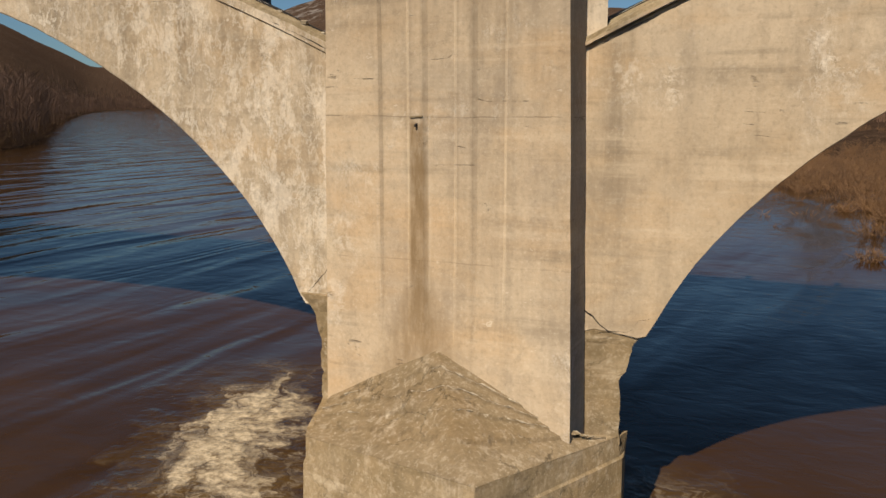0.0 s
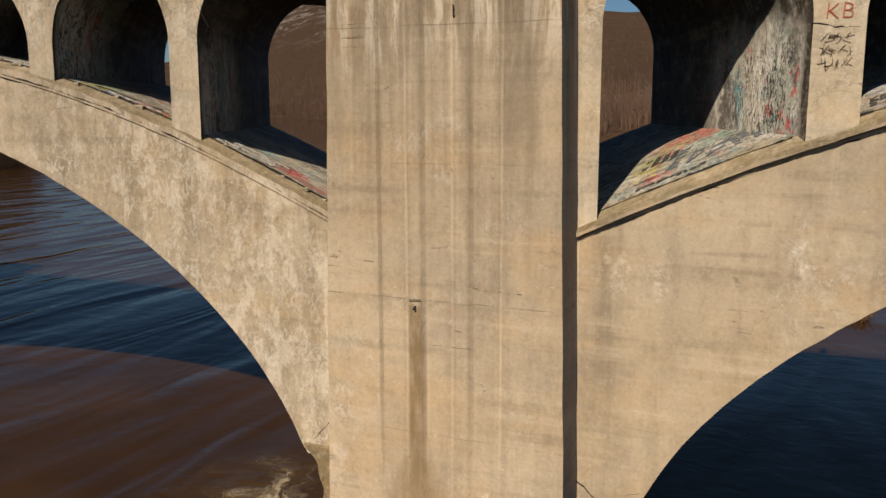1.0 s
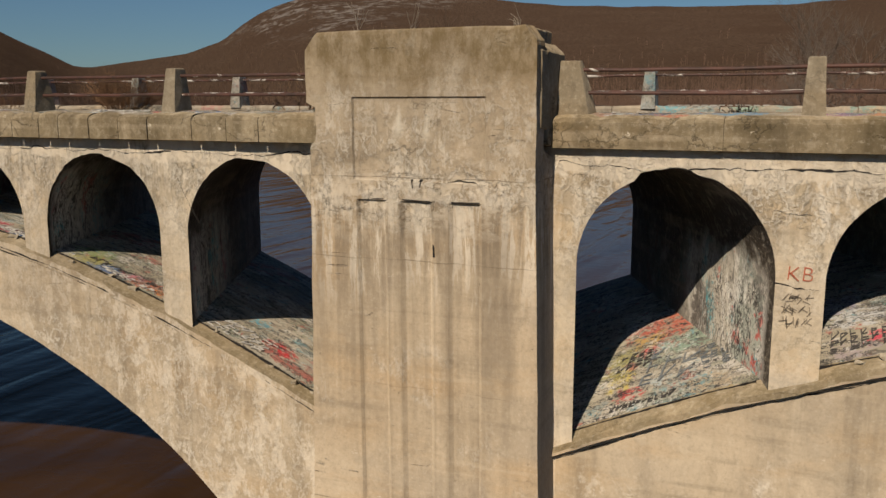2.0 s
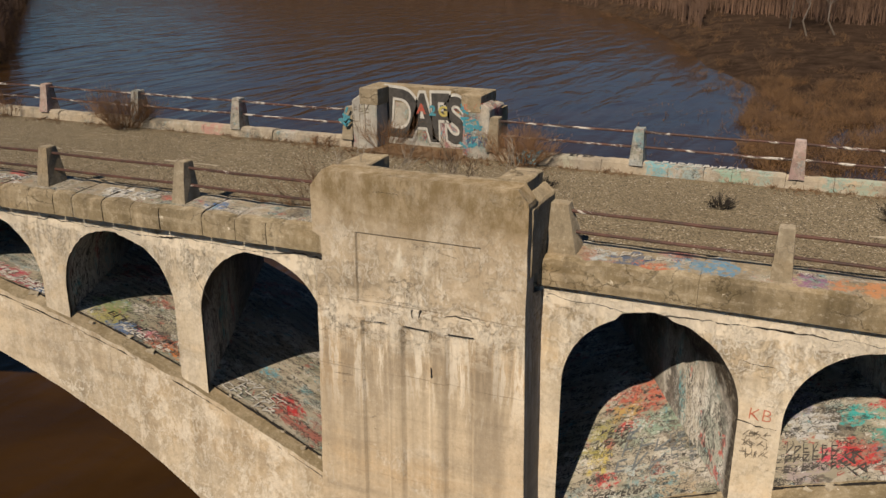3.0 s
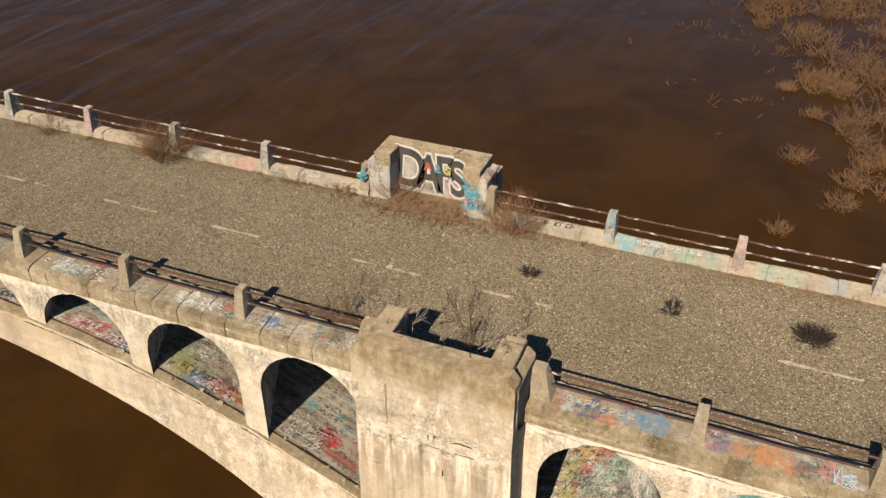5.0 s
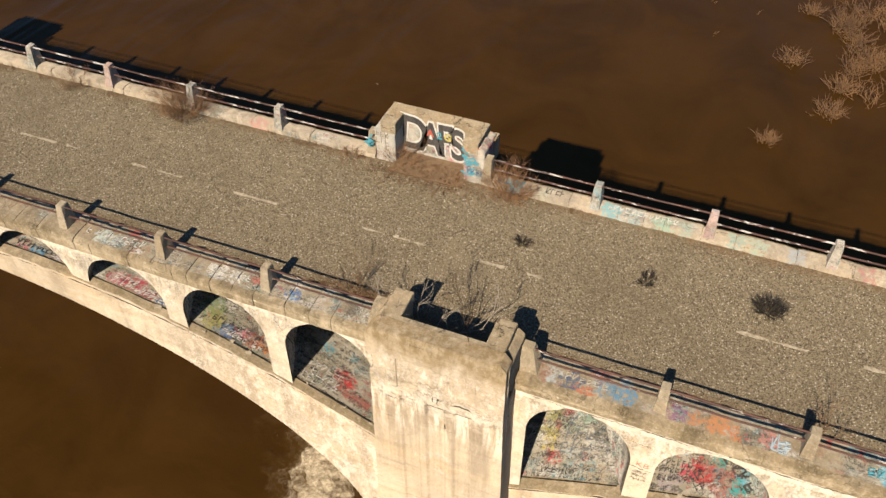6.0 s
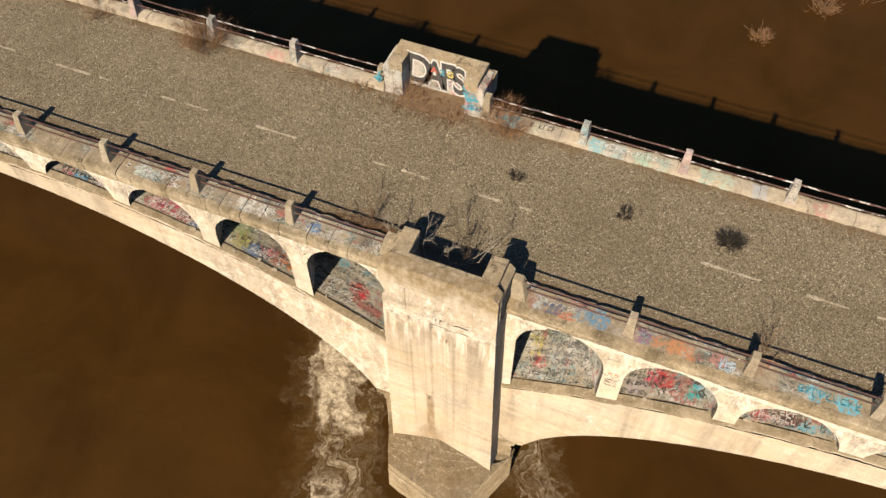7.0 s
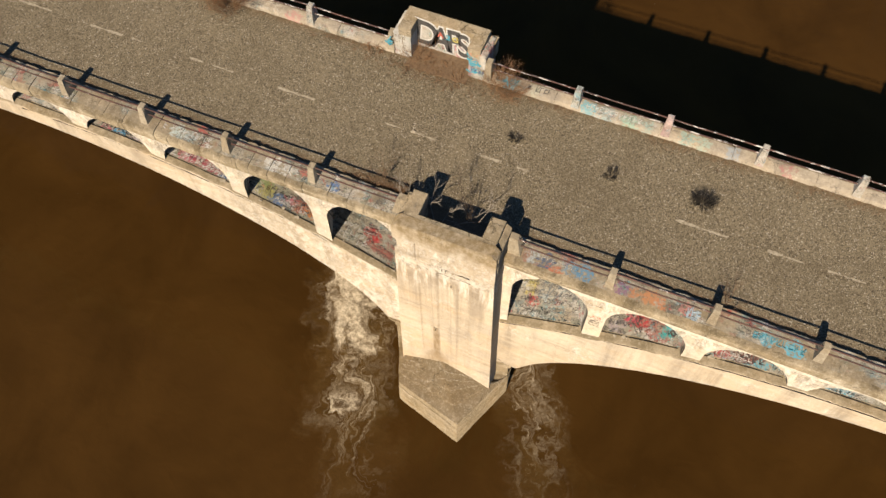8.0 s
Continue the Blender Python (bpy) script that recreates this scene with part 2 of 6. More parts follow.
            col = blend(nt, calc(nt, "MULTIPLY", flute_shade, step(nt, y, 0.5, 0.0)), col, (0.2, 0.152, 0.1))
        lean = calc(nt, "ADD", x, calc(nt, "ADD", 0.47, calc(nt, "MULTIPLY", wob, 0.16)))
        wide = step(nt, z, 7.0, 2.6, 0.12, 0.2)
        wide = calc(nt, "ADD", wide, step(nt, z, 3.9, 2.4, 0.0, 0.45))
        blur = step(nt, z, 4.4, 2.4, 0.06, 0.5)
        trail = calc(nt, "MULTIPLY", step(nt, calc(nt, "DIVIDE", calc(nt, "SUBTRACT", calc(nt, "ABSOLUTE", lean), wide), blur), 1.0, -0.6), step(nt, z, 7.0, 6.9))
        trail = calc(nt, "MULTIPLY", trail, step(nt, cloud(nt, scaled(nt, pos, (5, 5, 1.2)), 1.0, 7, 0.7), 0.3, 0.58, 0.3, 0.9))
        trail = calc(nt, "MULTIPLY", trail, step(nt, z, 2.6, 4.2, 0.75, 1.0))
        trail = calc(nt, "MULTIPLY", trail, step(nt, y, 0.5, 0.0))
        col = blend(nt, trail, col, (0.25, 0.17, 0.085))
    nt.links.new(col, b.inputs["Base Color"])
    b.inputs["Roughness"].default_value = 0.92
    b.inputs["Specular IOR Level"].default_value = 0.25
    bumped(nt, b, h, relief, 0.03)
    return m


def paint_layers(nt, pos, col, amount, scale, seed, sparse=0.0, tall=1.0, grey=False, muted=False, spots=()):
    """Years of spray paint: ragged overlapping patches of many cans, then looping strokes and drips on top."""
    bands = [((0.36, 0.32, 0.23), 0.0), ((0.2, 0.22, 0.12), 0.17), ((0.5, 0.045, 0.035), 0.29), ((0.27, 0.26, 0.18), 0.41), ((0.07, 0.3, 0.32), 0.55), ((0.06, 0.055, 0.048), 0.62), ((0.55, 0.52, 0.46), 0.72), ((0.5, 0.2, 0.05), 0.79), ((0.2, 0.22, 0.26), 0.85), ((0.48, 0.4, 0.11), 0.9), ((0.45, 0.18, 0.19), 0.95)]
    if grey:
        bands = [((0.58, 0.54, 0.46), 0.0), ((0.48, 0.44, 0.36), 0.25), ((0.68, 0.65, 0.58), 0.42), ((0.06, 0.05, 0.045), 0.64), ((0.46, 0.045, 0.035), 0.79), ((0.06, 0.3, 0.33), 0.83), ((0.33, 0.36, 0.3), 0.89)]
    cover = step(nt, cloud(nt, scaled(nt, pos, (1, 1, 1), (seed, 3, 1)), 0.5, 4, 0.6), 0.3 + sparse, 0.42 + sparse, 0.0, 1.0)
    cover = calc(nt, "MULTIPLY", cover, amount)
    shove = put(nt, "ShaderNodeTexNoise", {"Vector": pos, "Scale": 1.7 * scale, "Detail": 5.0, "Roughness": 0.62})
    away = put(nt, "ShaderNodeVectorMath", {0: shove.outputs["Color"], 1: (0.5, 0.5, 0.5)}, operation="SUBTRACT").outputs[0]
    away = put(nt, "ShaderNodeVectorMath", {0: away, "Scale": 1.5 / scale}, operation="SCALE").outputs[0]
    warped = put(nt, "ShaderNodeVectorMath", {0: pos, 1: away}, operation="ADD").outputs[0]
    if muted:
        bands = [((0.36, 0.32, 0.24), 0.0), ((0.25, 0.25, 0.18), 0.2), ((0.43, 0.39, 0.31), 0.4), ((0.3, 0.27, 0.2), 0.58), ((0.24, 0.28, 0.26), 0.74), ((0.1, 0.09, 0.075), 0.8), ((0.56, 0.53, 0.47), 0.85), ((0.36, 0.1, 0.08), 0.91), ((0.1, 0.28, 0.32), 0.96)]
    for size, part_of, strength in ((0.5, 0.25, 0.8), (1.1, 0.5, 0.8), (2.7, 0.57, 0.85)):
        q = scaled(nt, warped, (1, 1, 1.0 / tall), (seed * 7 + size, seed, seed * 2))
        cell = put(nt, "ShaderNodeTexVoronoi", {"Vector": q, "Scale": size * scale, "Randomness": 1.0}, feature="F1")
        pick = put(nt, "ShaderNodeSeparateColor", {0: cell.outputs["Color"]}).outputs[0]
        ramp = nt.nodes.new("ShaderNodeValToRGB")
        ramp.color_ramp.interpolation = "CONSTANT"
        for i, (tone, at) in enumerate(bands):
            el = ramp.color_ramp.elements[i] if i < 2 else ramp.color_ramp.elements.new(at)
            el.position, el.color = at, (*tone, 1.0)
        nt.links.new(pick, ramp.inputs[0])
        ink = step(nt, cloud(nt, scaled(nt, pos, (1, 1, 1), (size * 9, seed, 4)), 1.1 * scale * size, 5, 0.66, 0.5), part_of, part_of + 0.05, 0.0, strength)
        col = blend(nt, calc(nt, "MULTIPLY", ink, cover), col, ramp.outputs[0])
    # large single pieces, each where somebody sprayed it: x, y, reach and tone
    if spots:
        bent = put(nt, "ShaderNodeTexNoise", {"Vector": pos, "Scale": 4.2, "Detail": 5.0, "Roughness": 0.7})
        bent = put(nt, "ShaderNodeVectorMath", {0: bent.outputs["Color"], 1: (0.5, 0.5, 0.5)}, operation="SUBTRACT").outputs[0]
        bent = put(nt, "ShaderNodeVectorMath", {0: bent, "Scale": 1.3}, operation="SCALE").outputs[0]
        flat = put(nt, "ShaderNodeVectorMath", {0: scaled(nt, pos, (1, 1, 0)), 1: scaled(nt, bent, (1, 1, 0))}, operation="ADD").outputs[0]
        holes = calc(nt, "MULTIPLY", step(nt, cloud(nt, pos, 6.5, 4, 0.6, 0.8), 0.42, 0.48, 0.1, 1.0), step(nt, cloud(nt, scaled(nt, pos, (1, 1, 1), (4, 8, 1)), 9.0, 6, 0.75), 0.38, 0.5, 0.25, 0.95))
        for sx, sy, reach, tone in spots:
            far = put(nt, "ShaderNodeVectorMath", {0: flat, 1: (sx, sy, 0)}, operation="DISTANCE").outputs["Value"]
            col = blend(nt, calc(nt, "MULTIPLY", step(nt, far, reach, reach * 0.86), holes), col, tone)
    for i, tone in enumerate(((0.03, 0.027, 0.025), (0.62, 0.6, 0.55), (0.5, 0.04, 0.035), (0.035, 0.03, 0.028), (0.05, 0.36, 0.42), (0.03, 0.03, 0.03))):
        if grey and i == 2:
            tone = (0.4, 0.36, 0.3)
        if muted and i in (2, 4):
            tone = ((0.3, 0.07, 0.055), (0.1, 0.26, 0.3))[i // 4]
        q = scaled(nt, pos, (1, 1, 1.0 / tall), (seed * 7 + i * 13.7, i * 5.1 + seed, seed * 2 + i * 3.3))
        loop = calc(nt, "ABSOLUTE", calc(nt, "SUBTRACT", cloud(nt, q, (2.4 if i % 3 == 2 else 4.4) * scale, 1.8, 0.5, 1.3), 0.5))
        ink = step(nt, loop, 0.036, 0.018, 0.0, 0.95)
        ink = calc(nt, "MULTIPLY", ink, step(nt, cloud(nt, q, 0.7 * scale, 3, 0.6), 0.46 if i in (0, 3, 5) else 0.62 if muted and i != 1 else 0.55, 0.5 if i in (0, 3, 5) else 0.65 if muted and i != 1 else 0.58))
        if i in (0, 3, 5) and not grey:
            # strokes kept to rows, like lines of lettering
            across = calc(nt, "ADD", axis(nt, q)[1], calc(nt, "MULTIPLY", cloud(nt, q, 0.5, 2), 0.6))
            row = calc(nt, "ABSOLUTE", calc(nt, "SUBTRACT", calc(nt, "FRACT", calc(nt, "MULTIPLY", across, 1.5 * scale)), 0.5))
            ink = calc(nt, "MULTIPLY", ink, step(nt, row, 0.38, 0.33))
        col = blend(nt, calc(nt, "MULTIPLY", ink, cover), col, tone)
    return col


def graffiti(name, base=(0.42, 0.36, 0.27), amount=0.95, scale=1.0, seed=1.0, sparse=0.0, low=False, tall=1.0, wear_to=0.7, muted=False, spots=(), **k):
    m, nt, b = material(name)
    pos = place(nt)
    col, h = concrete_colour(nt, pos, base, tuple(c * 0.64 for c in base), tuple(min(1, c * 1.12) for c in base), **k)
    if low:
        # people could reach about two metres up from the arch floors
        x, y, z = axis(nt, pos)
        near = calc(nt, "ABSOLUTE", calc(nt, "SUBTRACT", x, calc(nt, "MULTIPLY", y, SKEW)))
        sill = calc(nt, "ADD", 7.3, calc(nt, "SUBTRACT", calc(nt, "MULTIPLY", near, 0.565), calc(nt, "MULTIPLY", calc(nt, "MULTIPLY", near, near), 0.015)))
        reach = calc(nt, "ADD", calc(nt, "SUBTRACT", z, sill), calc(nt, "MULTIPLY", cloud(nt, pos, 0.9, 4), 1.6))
        # paint also thins with depth, so the vault's shade lies in the colour
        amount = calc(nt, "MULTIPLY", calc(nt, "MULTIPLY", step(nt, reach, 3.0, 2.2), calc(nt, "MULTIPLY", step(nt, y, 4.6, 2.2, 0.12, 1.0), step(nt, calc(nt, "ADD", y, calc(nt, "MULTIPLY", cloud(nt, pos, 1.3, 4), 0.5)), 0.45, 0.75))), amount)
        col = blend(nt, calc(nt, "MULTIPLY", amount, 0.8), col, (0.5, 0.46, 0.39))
    col = paint_layers(nt, pos, col, amount, scale, seed, sparse, tall, low, muted, spots)
    wear = step(nt, cloud(nt, pos, 3.6, 9, 0.78, 0.4), 0.53, 0.62, 0.0, wear_to)
    col = blend(nt, wear, col, tuple(c * 0.85 for c in base))
    nt.links.new(col, b.inputs["Base Color"])
    b.inputs["Roughness"].default_value = 0.75
    bumped(nt, b, h, 0.4, 0.03)
    return m


def plain(name, base, dark, rough=0.8, scale=8.0, metal=0.0, relief=0.3):
    m, nt, b = material(name)
    pos = place(nt)
    f = cloud(nt, pos, scale, 7, 0.7, 0.4)
    col = blend(nt, step(nt, f, 0.35, 0.65), base, dark)
    g = cloud(nt, pos, scale * 6, 4, 0.7)
    col = blend(nt, step(nt, g, 0.4, 0.7, 0, 0.4), col, tuple(c * 0.55 for c in dark))
    nt.links.new(col, b.inputs["Base Color"])
    b.inputs["Roughness"].default_value, b.inputs["Metallic"].default_value = rough, metal
    bumped(nt, b, g, relief, 0.01)
    return m


M_FACE = concrete("cast_concrete", zone="wall", base=(0.62, 0.525, 0.38), pale=(0.7, 0.615, 0.48), streak=0.4, chalk=0.95, boards=0.6, net=0.5, pits=0.5, relief=0.95)
M_RING = concrete("arch_concrete", zone="ring", streak=0.45, chalk=0.9, boards=0.9, pits=0.4)
M_PIER = concrete("pier_concrete", zone="pier", base=(0.53, 0.42, 0.285), dark=(0.4, 0.322, 0.225), pale=(0.6, 0.5, 0.36), streak=0.28, chalk=0.85, boards=0.9, net=0.7, pits=0.45, relief=0.9)
M_PYLON = concrete("mossy_concrete", base=(0.36, 0.295, 0.2), dark=(0.24, 0.19, 0.12), pale=(0.43, 0.36, 0.25), streak=0.35, chalk=0.6, boards=0.3, moss=0.3, pits=0.7, net=0.9, relief=0.95)
M_FOOT = concrete("wet_footing_concrete", base=(0.32, 0.235, 0.128), dark=(0.2, 0.148, 0.082), pale=(0.39, 0.308, 0.195), streak=0.3, chalk=0.35, boards=1.0, moss=0.35)
M_CAP = concrete("footing_cap_concrete", base=(0.25, 0.186, 0.107), dark=(0.165, 0.121, 0.067), pale=(0.32, 0.247, 0.153), streak=0.12, chalk=0.2, boards=0.5, moss=0.2, pits=0.6, net=0.6)
M_KERB = concrete("kerb_concrete", base=(0.34, 0.27, 0.168), dark=(0.19, 0.145, 0.084), pale=(0.46, 0.38, 0.255), streak=0.75, chalk=0.7, boards=0.9, moss=0.4, pits=0.7, net=0.65)
M_POST = concrete("post_concrete", base=(0.32, 0.265, 0.18), dark=(0.21, 0.168, 0.108), pale=(0.39, 0.33, 0.235), streak=0.4, chalk=0.5, boards=0.2)
# near-black base: shade inside the vaults put into the colour
M_VAULT = graffiti("shaded_vault_graffiti", base=(0.042, 0.034, 0.026), amount=0.95, scale=1.7, seed=2.0, low=True, tall=2.2, wear_to=0.5)
RED, PINK, TEAL, BLUE, CYAN = (0.5, 0.03, 0.035), (0.5, 0.12, 0.16), (0.03, 0.36, 0.34), (0.07, 0.16, 0.34), (0.12, 0.4, 0.5)
YELLOW, ORANGE, GREEN, WHITE, PLUM = (0.5, 0.4, 0.1), (0.62, 0.2, 0.04), (0.2, 0.25, 0.1), (0.6, 0.58, 0.52), (0.25, 0.12, 0.2)
LEFT_PIECES = [(-4.88, 1.63, 0.36, RED), (-4.6, 1.35, 0.24, RED), (-5.6, 0.88, 0.3, (0.33, 0.36, 0.28)), (-5.87, 2.34, 0.3, CYAN), (-9.89, 0.88, 0.55, (0.36, 0.33, 0.1)), (-10.2, 1.5, 0.5, GREEN), (-9.11, 0.64, 0.42, BLUE), (-8.69, 0.95, 0.3, PINK), (-8.14, 0.88, 0.36, (0.45, 0.13, 0.07)), (-7.72, 0.75, 0.24, ORANGE)]
LEFT_PIECES += [(-13.69, 0.56, 0.5, PINK), (-13.1, 0.8, 0.45, (0.42, 0.05, 0.08)), (-12.51, 0.56, 0.4, (0.36, 0.07, 0.1)), (-11.73, 0.37, 0.36, BLUE), (-17.23, 0.41, 0.4, (0.05, 0.25, 0.42)), (-17.93, 0.47, 0.3, PINK), (-16.4, 0.5, 0.3, (0.33, 0.25, 0.3))]
RIGHT_PIECES = [(3.28, 1.9, 0.3, YELLOW), (3.35, 1.5, 0.2, YELLOW), (3.54, 1.07, 0.28, RED), (4.0, 2.5, 0.5, (0.33, 0.38, 0.3)), (4.6, 1.2, 0.6, (0.44, 0.4, 0.32)), (4.05, 1.35, 0.2, (0.4, 0.46, 0.46)), (3.7, 2.9, 0.2, RED), (8.22, 1.3, 0.38, RED), (7.93, 1.07, 0.3, (0.55, 0.06, 0.1)), (8.5, 0.95, 0.2, RED), (9.52, 0.8, 0.36, TEAL), (8.85, 1.6, 0.3, (0.04, 0.3, 0.25)), (9.6, 1.3, 0.24, CYAN)]
RIGHT_PIECES += [(7.45, 0.67, 0.4, (0.36, 0.3, 0.29)), (11.84, 0.43, 0.4, (0.4, 0.06, 0.06)), (12.71, 0.62, 0.5, (0.22, 0.05, 0.045)), (13.44, 0.45, 0.34, CYAN), (12.2, 0.1, 0.3, CYAN), (12.9, 0.05, 0.3, (0.2, 0.45, 0.5)), (16.5, 0.3, 0.6, CYAN)]
KERB_PIECES = [(5.45, 0.43, 0.45, (0.1, 0.24, 0.36)), (4.9, 0.4, 0.3, (0.14, 0.25, 0.33)), (3.92, 0.25, 0.4, (0.07, 0.1, 0.16)), (4.33, -0.05, 0.34, (0.5, 0.16, 0.07)), (3.3, 0.35, 0.3, (0.4, 0.43, 0.42)), (7.04, 0.28, 0.34, PLUM), (7.6, 0.3, 0.28, (0.45, 0.2, 0.09)), (8.2, 0.32, 0.34, (0.46, 0.21, 0.09)), (8.7, 0.2, 0.25, (0.5, 0.2, 0.08)), (9.68, 0.36, 0.3, (0.48, 0.2, 0.17)), (9.98, 0.28, 0.24, (0.4, 0.52, 0.6))]
KERB_PIECES += [(12.08, 0.85, 0.2, (0.36, 0.08, 0.06)), (11.2, 0.85, 0.18, (0.36, 0.08, 0.06)), (12.78, 0.34, 0.34, CYAN), (13.87, 0.26, 0.42, CYAN), (-13.11, 0.32, 0.4, (0.44, 0.5, 0.46)), (-8.52, 0.35, 0.4, WHITE), (-7.81, 0.28, 0.3, WHITE), (-5.63, 0.32, 0.26, BLUE), (-12.16, 0.85, 0.3, (0.4, 0.1, 0.08)), (-11.64, 0.08, 0.24, WHITE), (-12.5, 0.3, 0.3, (0.38, 0.42, 0.4)), (-7.09, 0.45, 0.24, (0.42, 0.13, 0.1))]
FAR_PIECES = [(-0.6, 8.35, 0.35, CYAN), (0.6, 8.35, 0.3, (0.42, 0.4, 0.3)), (3.1, 8.35, 0.4, (0.2, 0.42, 0.46)), (4.0, 8.35, 0.4, (0.34, 0.42, 0.4)), (5.0, 8.3, 0.4, (0.3, 0.43, 0.33)), (5.8, 8.35, 0.3, (0.33, 0.42, 0.35)), (7.6, 8.35, 0.4, (0.3, 0.4, 0.33)), (8.3, 8.35, 0.35, (0.36, 0.42, 0.33)), (9.6, 8.35, 0.35, (0.34, 0.36, 0.36)), (12.0, 8.35, 0.3, (0.4, 0.2, 0.17)), (-11.5, 8.2, 0.4, (0.48, 0.27, 0.22))]
BACK_PIECES = [(3.77, 3.9, 0.8, (0.42, 0.1, 0.07)), (4.3, 4.5, 0.7, (0.45, 0.13, 0.08)), (3.5, 3.4, 0.4, (0.42, 0.3, 0.1)), (3.15, 2.8, 0.35, (0.34, 0.31, 0.1)), (3.0, 2.1, 0.3, (0.36, 0.32, 0.1)), (4.4, 2.9, 0.55, (0.25, 0.34, 0.26)), (5.1, 0.6, 0.5, (0.42, 0.34, 0.23)), (5.4, 0.1, 0.2, (0.5, 0.33, 0.08)), (7.5, 2.2, 0.55, (0.5, 0.5, 0.49)), (8.4, 2.4, 0.4, TEAL), (9.2, 2.6, 0.5, (0.15, 0.35, 0.25)), (9.0, 2.9, 0.3, RED), (7.2, 3.0, 0.5, (0.25, 0.24, 0.3)), (12.0, 1.6, 0.6, (0.3, 0.25, 0.28))]
M_FLOOR = graffiti("floor_graffiti", base=(0.36, 0.31, 0.23), amount=1.0, scale=1.7, seed=5.0, wear_to=0.6, muted=True, spots=LEFT_PIECES + RIGHT_PIECES + BACK_PIECES)
M_KERBPAINT = graffiti("kerb_graffiti", base=(0.33, 0.265, 0.175), amount=1.0, scale=3.2, seed=8.0, sparse=0.14, wear_to=0.45, chalk=0.7, net=0.7, moss=0.35, muted=True, spots=KERB_PIECES)
M_FARKERB = graffiti("far_kerb_graffiti", base=(0.44, 0.37, 0.27), amount=0.8, scale=3.6, seed=9.0, sparse=0.24, wear_to=0.55, chalk=0.8, net=0.8, muted=True, spots=FAR_PIECES)
M_LIP = concrete("crumbling_ledge_concrete", base=(0.37, 0.295, 0.185), dark=(0.24, 0.185, 0.11), pale=(0.46, 0.38, 0.255), streak=0.2, chalk=0.7, boards=0.2, moss=0.55, pits=0.6)
M_BOXPAINT = graffiti("box_graffiti", base=(0.47, 0.44, 0.38), amount=0.85, scale=2.2, seed=12.5, sparse=0.17)
M_POSTPAINT = graffiti("post_graffiti", base=(0.5, 0.45, 0.39), amount=0.75, scale=4.5, seed=14.0, muted=True)
M_BLUEPOST = graffiti("blue_post_graffiti", base=(0.46, 0.47, 0.44), amount=0.8, scale=4.5, seed=21.0, muted=True)
M_PINKPOST = graffiti("pink_post_graffiti", base=(0.5, 0.33, 0.3), amount=0.45, scale=4.5, seed=24.0, muted=True)
M_LITTERFLOOR = plain("littered_floor", (0.24, 0.16, 0.09), (0.14, 0.09, 0.05), scale=6.0)
M_LINE = plain("worn_line_paint", (0.56, 0.49, 0.37), (0.24, 0.195, 0.125), scale=9.0)
M_LETTERWHITE = plain("white_spray_paint", (0.68, 0.66, 0.6), (0.5, 0.47, 0.42), scale=5.0)
M_INK = plain("black_spray_paint", (0.035, 0.033, 0.03), (0.1, 0.09, 0.08), scale=4.0)
M_REDPAINT = plain("red_spray_paint", (0.52, 0.07, 0.045), (0.4, 0.16, 0.1), scale=6.0)
M_FADEDRED = plain("faded_red_paint", (0.58, 0.1, 0.05), (0.5, 0.22, 0.13), scale=9.0)
M_CYANPAINT = plain("blue_spray_paint", (0.05, 0.33, 0.42), (0.1, 0.26, 0.3), scale=6.0)
M_SLATE = plain("slate_spray_paint", (0.1, 0.12, 0.14), (0.22, 0.23, 0.22), scale=8.0)
M_PALEBLUE = plain("pale_blue_spray_paint", (0.45, 0.58, 0.66), (0.35, 0.42, 0.45), scale=9.0)
M_NAVYPAINT = plain("dark_blue_spray_paint", (0.05, 0.09, 0.2), (0.1, 0.13, 0.2), scale=9.0)
M_YELLOWPAINT = plain("yellow_spray_paint", (0.6, 0.5, 0.1), (0.45, 0.38, 0.15), scale=6.0)
M_DARKTWIG = plain("dark_weed", (0.035, 0.027, 0.018), (0.02, 0.016, 0.011), scale=6.0)
M_DARKBARK = plain("dark_bark", (0.13, 0.09, 0.055), (0.07, 0.048, 0.03), scale=6.0)
M_BUSH = plain("brown_bush", (0.34, 0.185, 0.085), (0.17, 0.09, 0.042), scale=4.0)
M_SYCAMORE = plain("pale_bark", (0.21, 0.172, 0.135), (0.12, 0.095, 0.075), scale=0.8)
M_FLAKE = plain("flaked_concrete", (0.56, 0.49, 0.37), (0.34, 0.28, 0.19), scale=9.0)
M_FADEDINK = plain("faded_black_paint", (0.16, 0.135, 0.105), (0.3, 0.25, 0.18), scale=9.0)
# near-black for the shade in cracks, slots and holes, and for the spout
M_DARK = plain("near_black", (0.03, 0.024, 0.018), (0.015, 0.012, 0.01))
M_WHITE = plain("worn_white_paint", (0.62, 0.58, 0.5), (0.3, 0.26, 0.2), scale=14.0)
M_TWIG = plain("dry_twig", (0.24, 0.15, 0.08), (0.13, 0.08, 0.045), scale=5.0)
M_PALETWIG = plain("grey_twig", (0.38, 0.33, 0.26), (0.22, 0.18, 0.135), scale=5.0)
M_BRUSH = plain("ochre_brush", (0.26, 0.142, 0.06), (0.085, 0.048, 0.026), scale=0.3)
M_WOOD = plain("bare_woods", (0.24, 0.14, 0.09), (0.12, 0.075, 0.05), scale=0.02)
M_LEAF = plain("leaf_litter", (0.27, 0.155, 0.075), (0.14, 0.08, 0.04), scale=6.0)


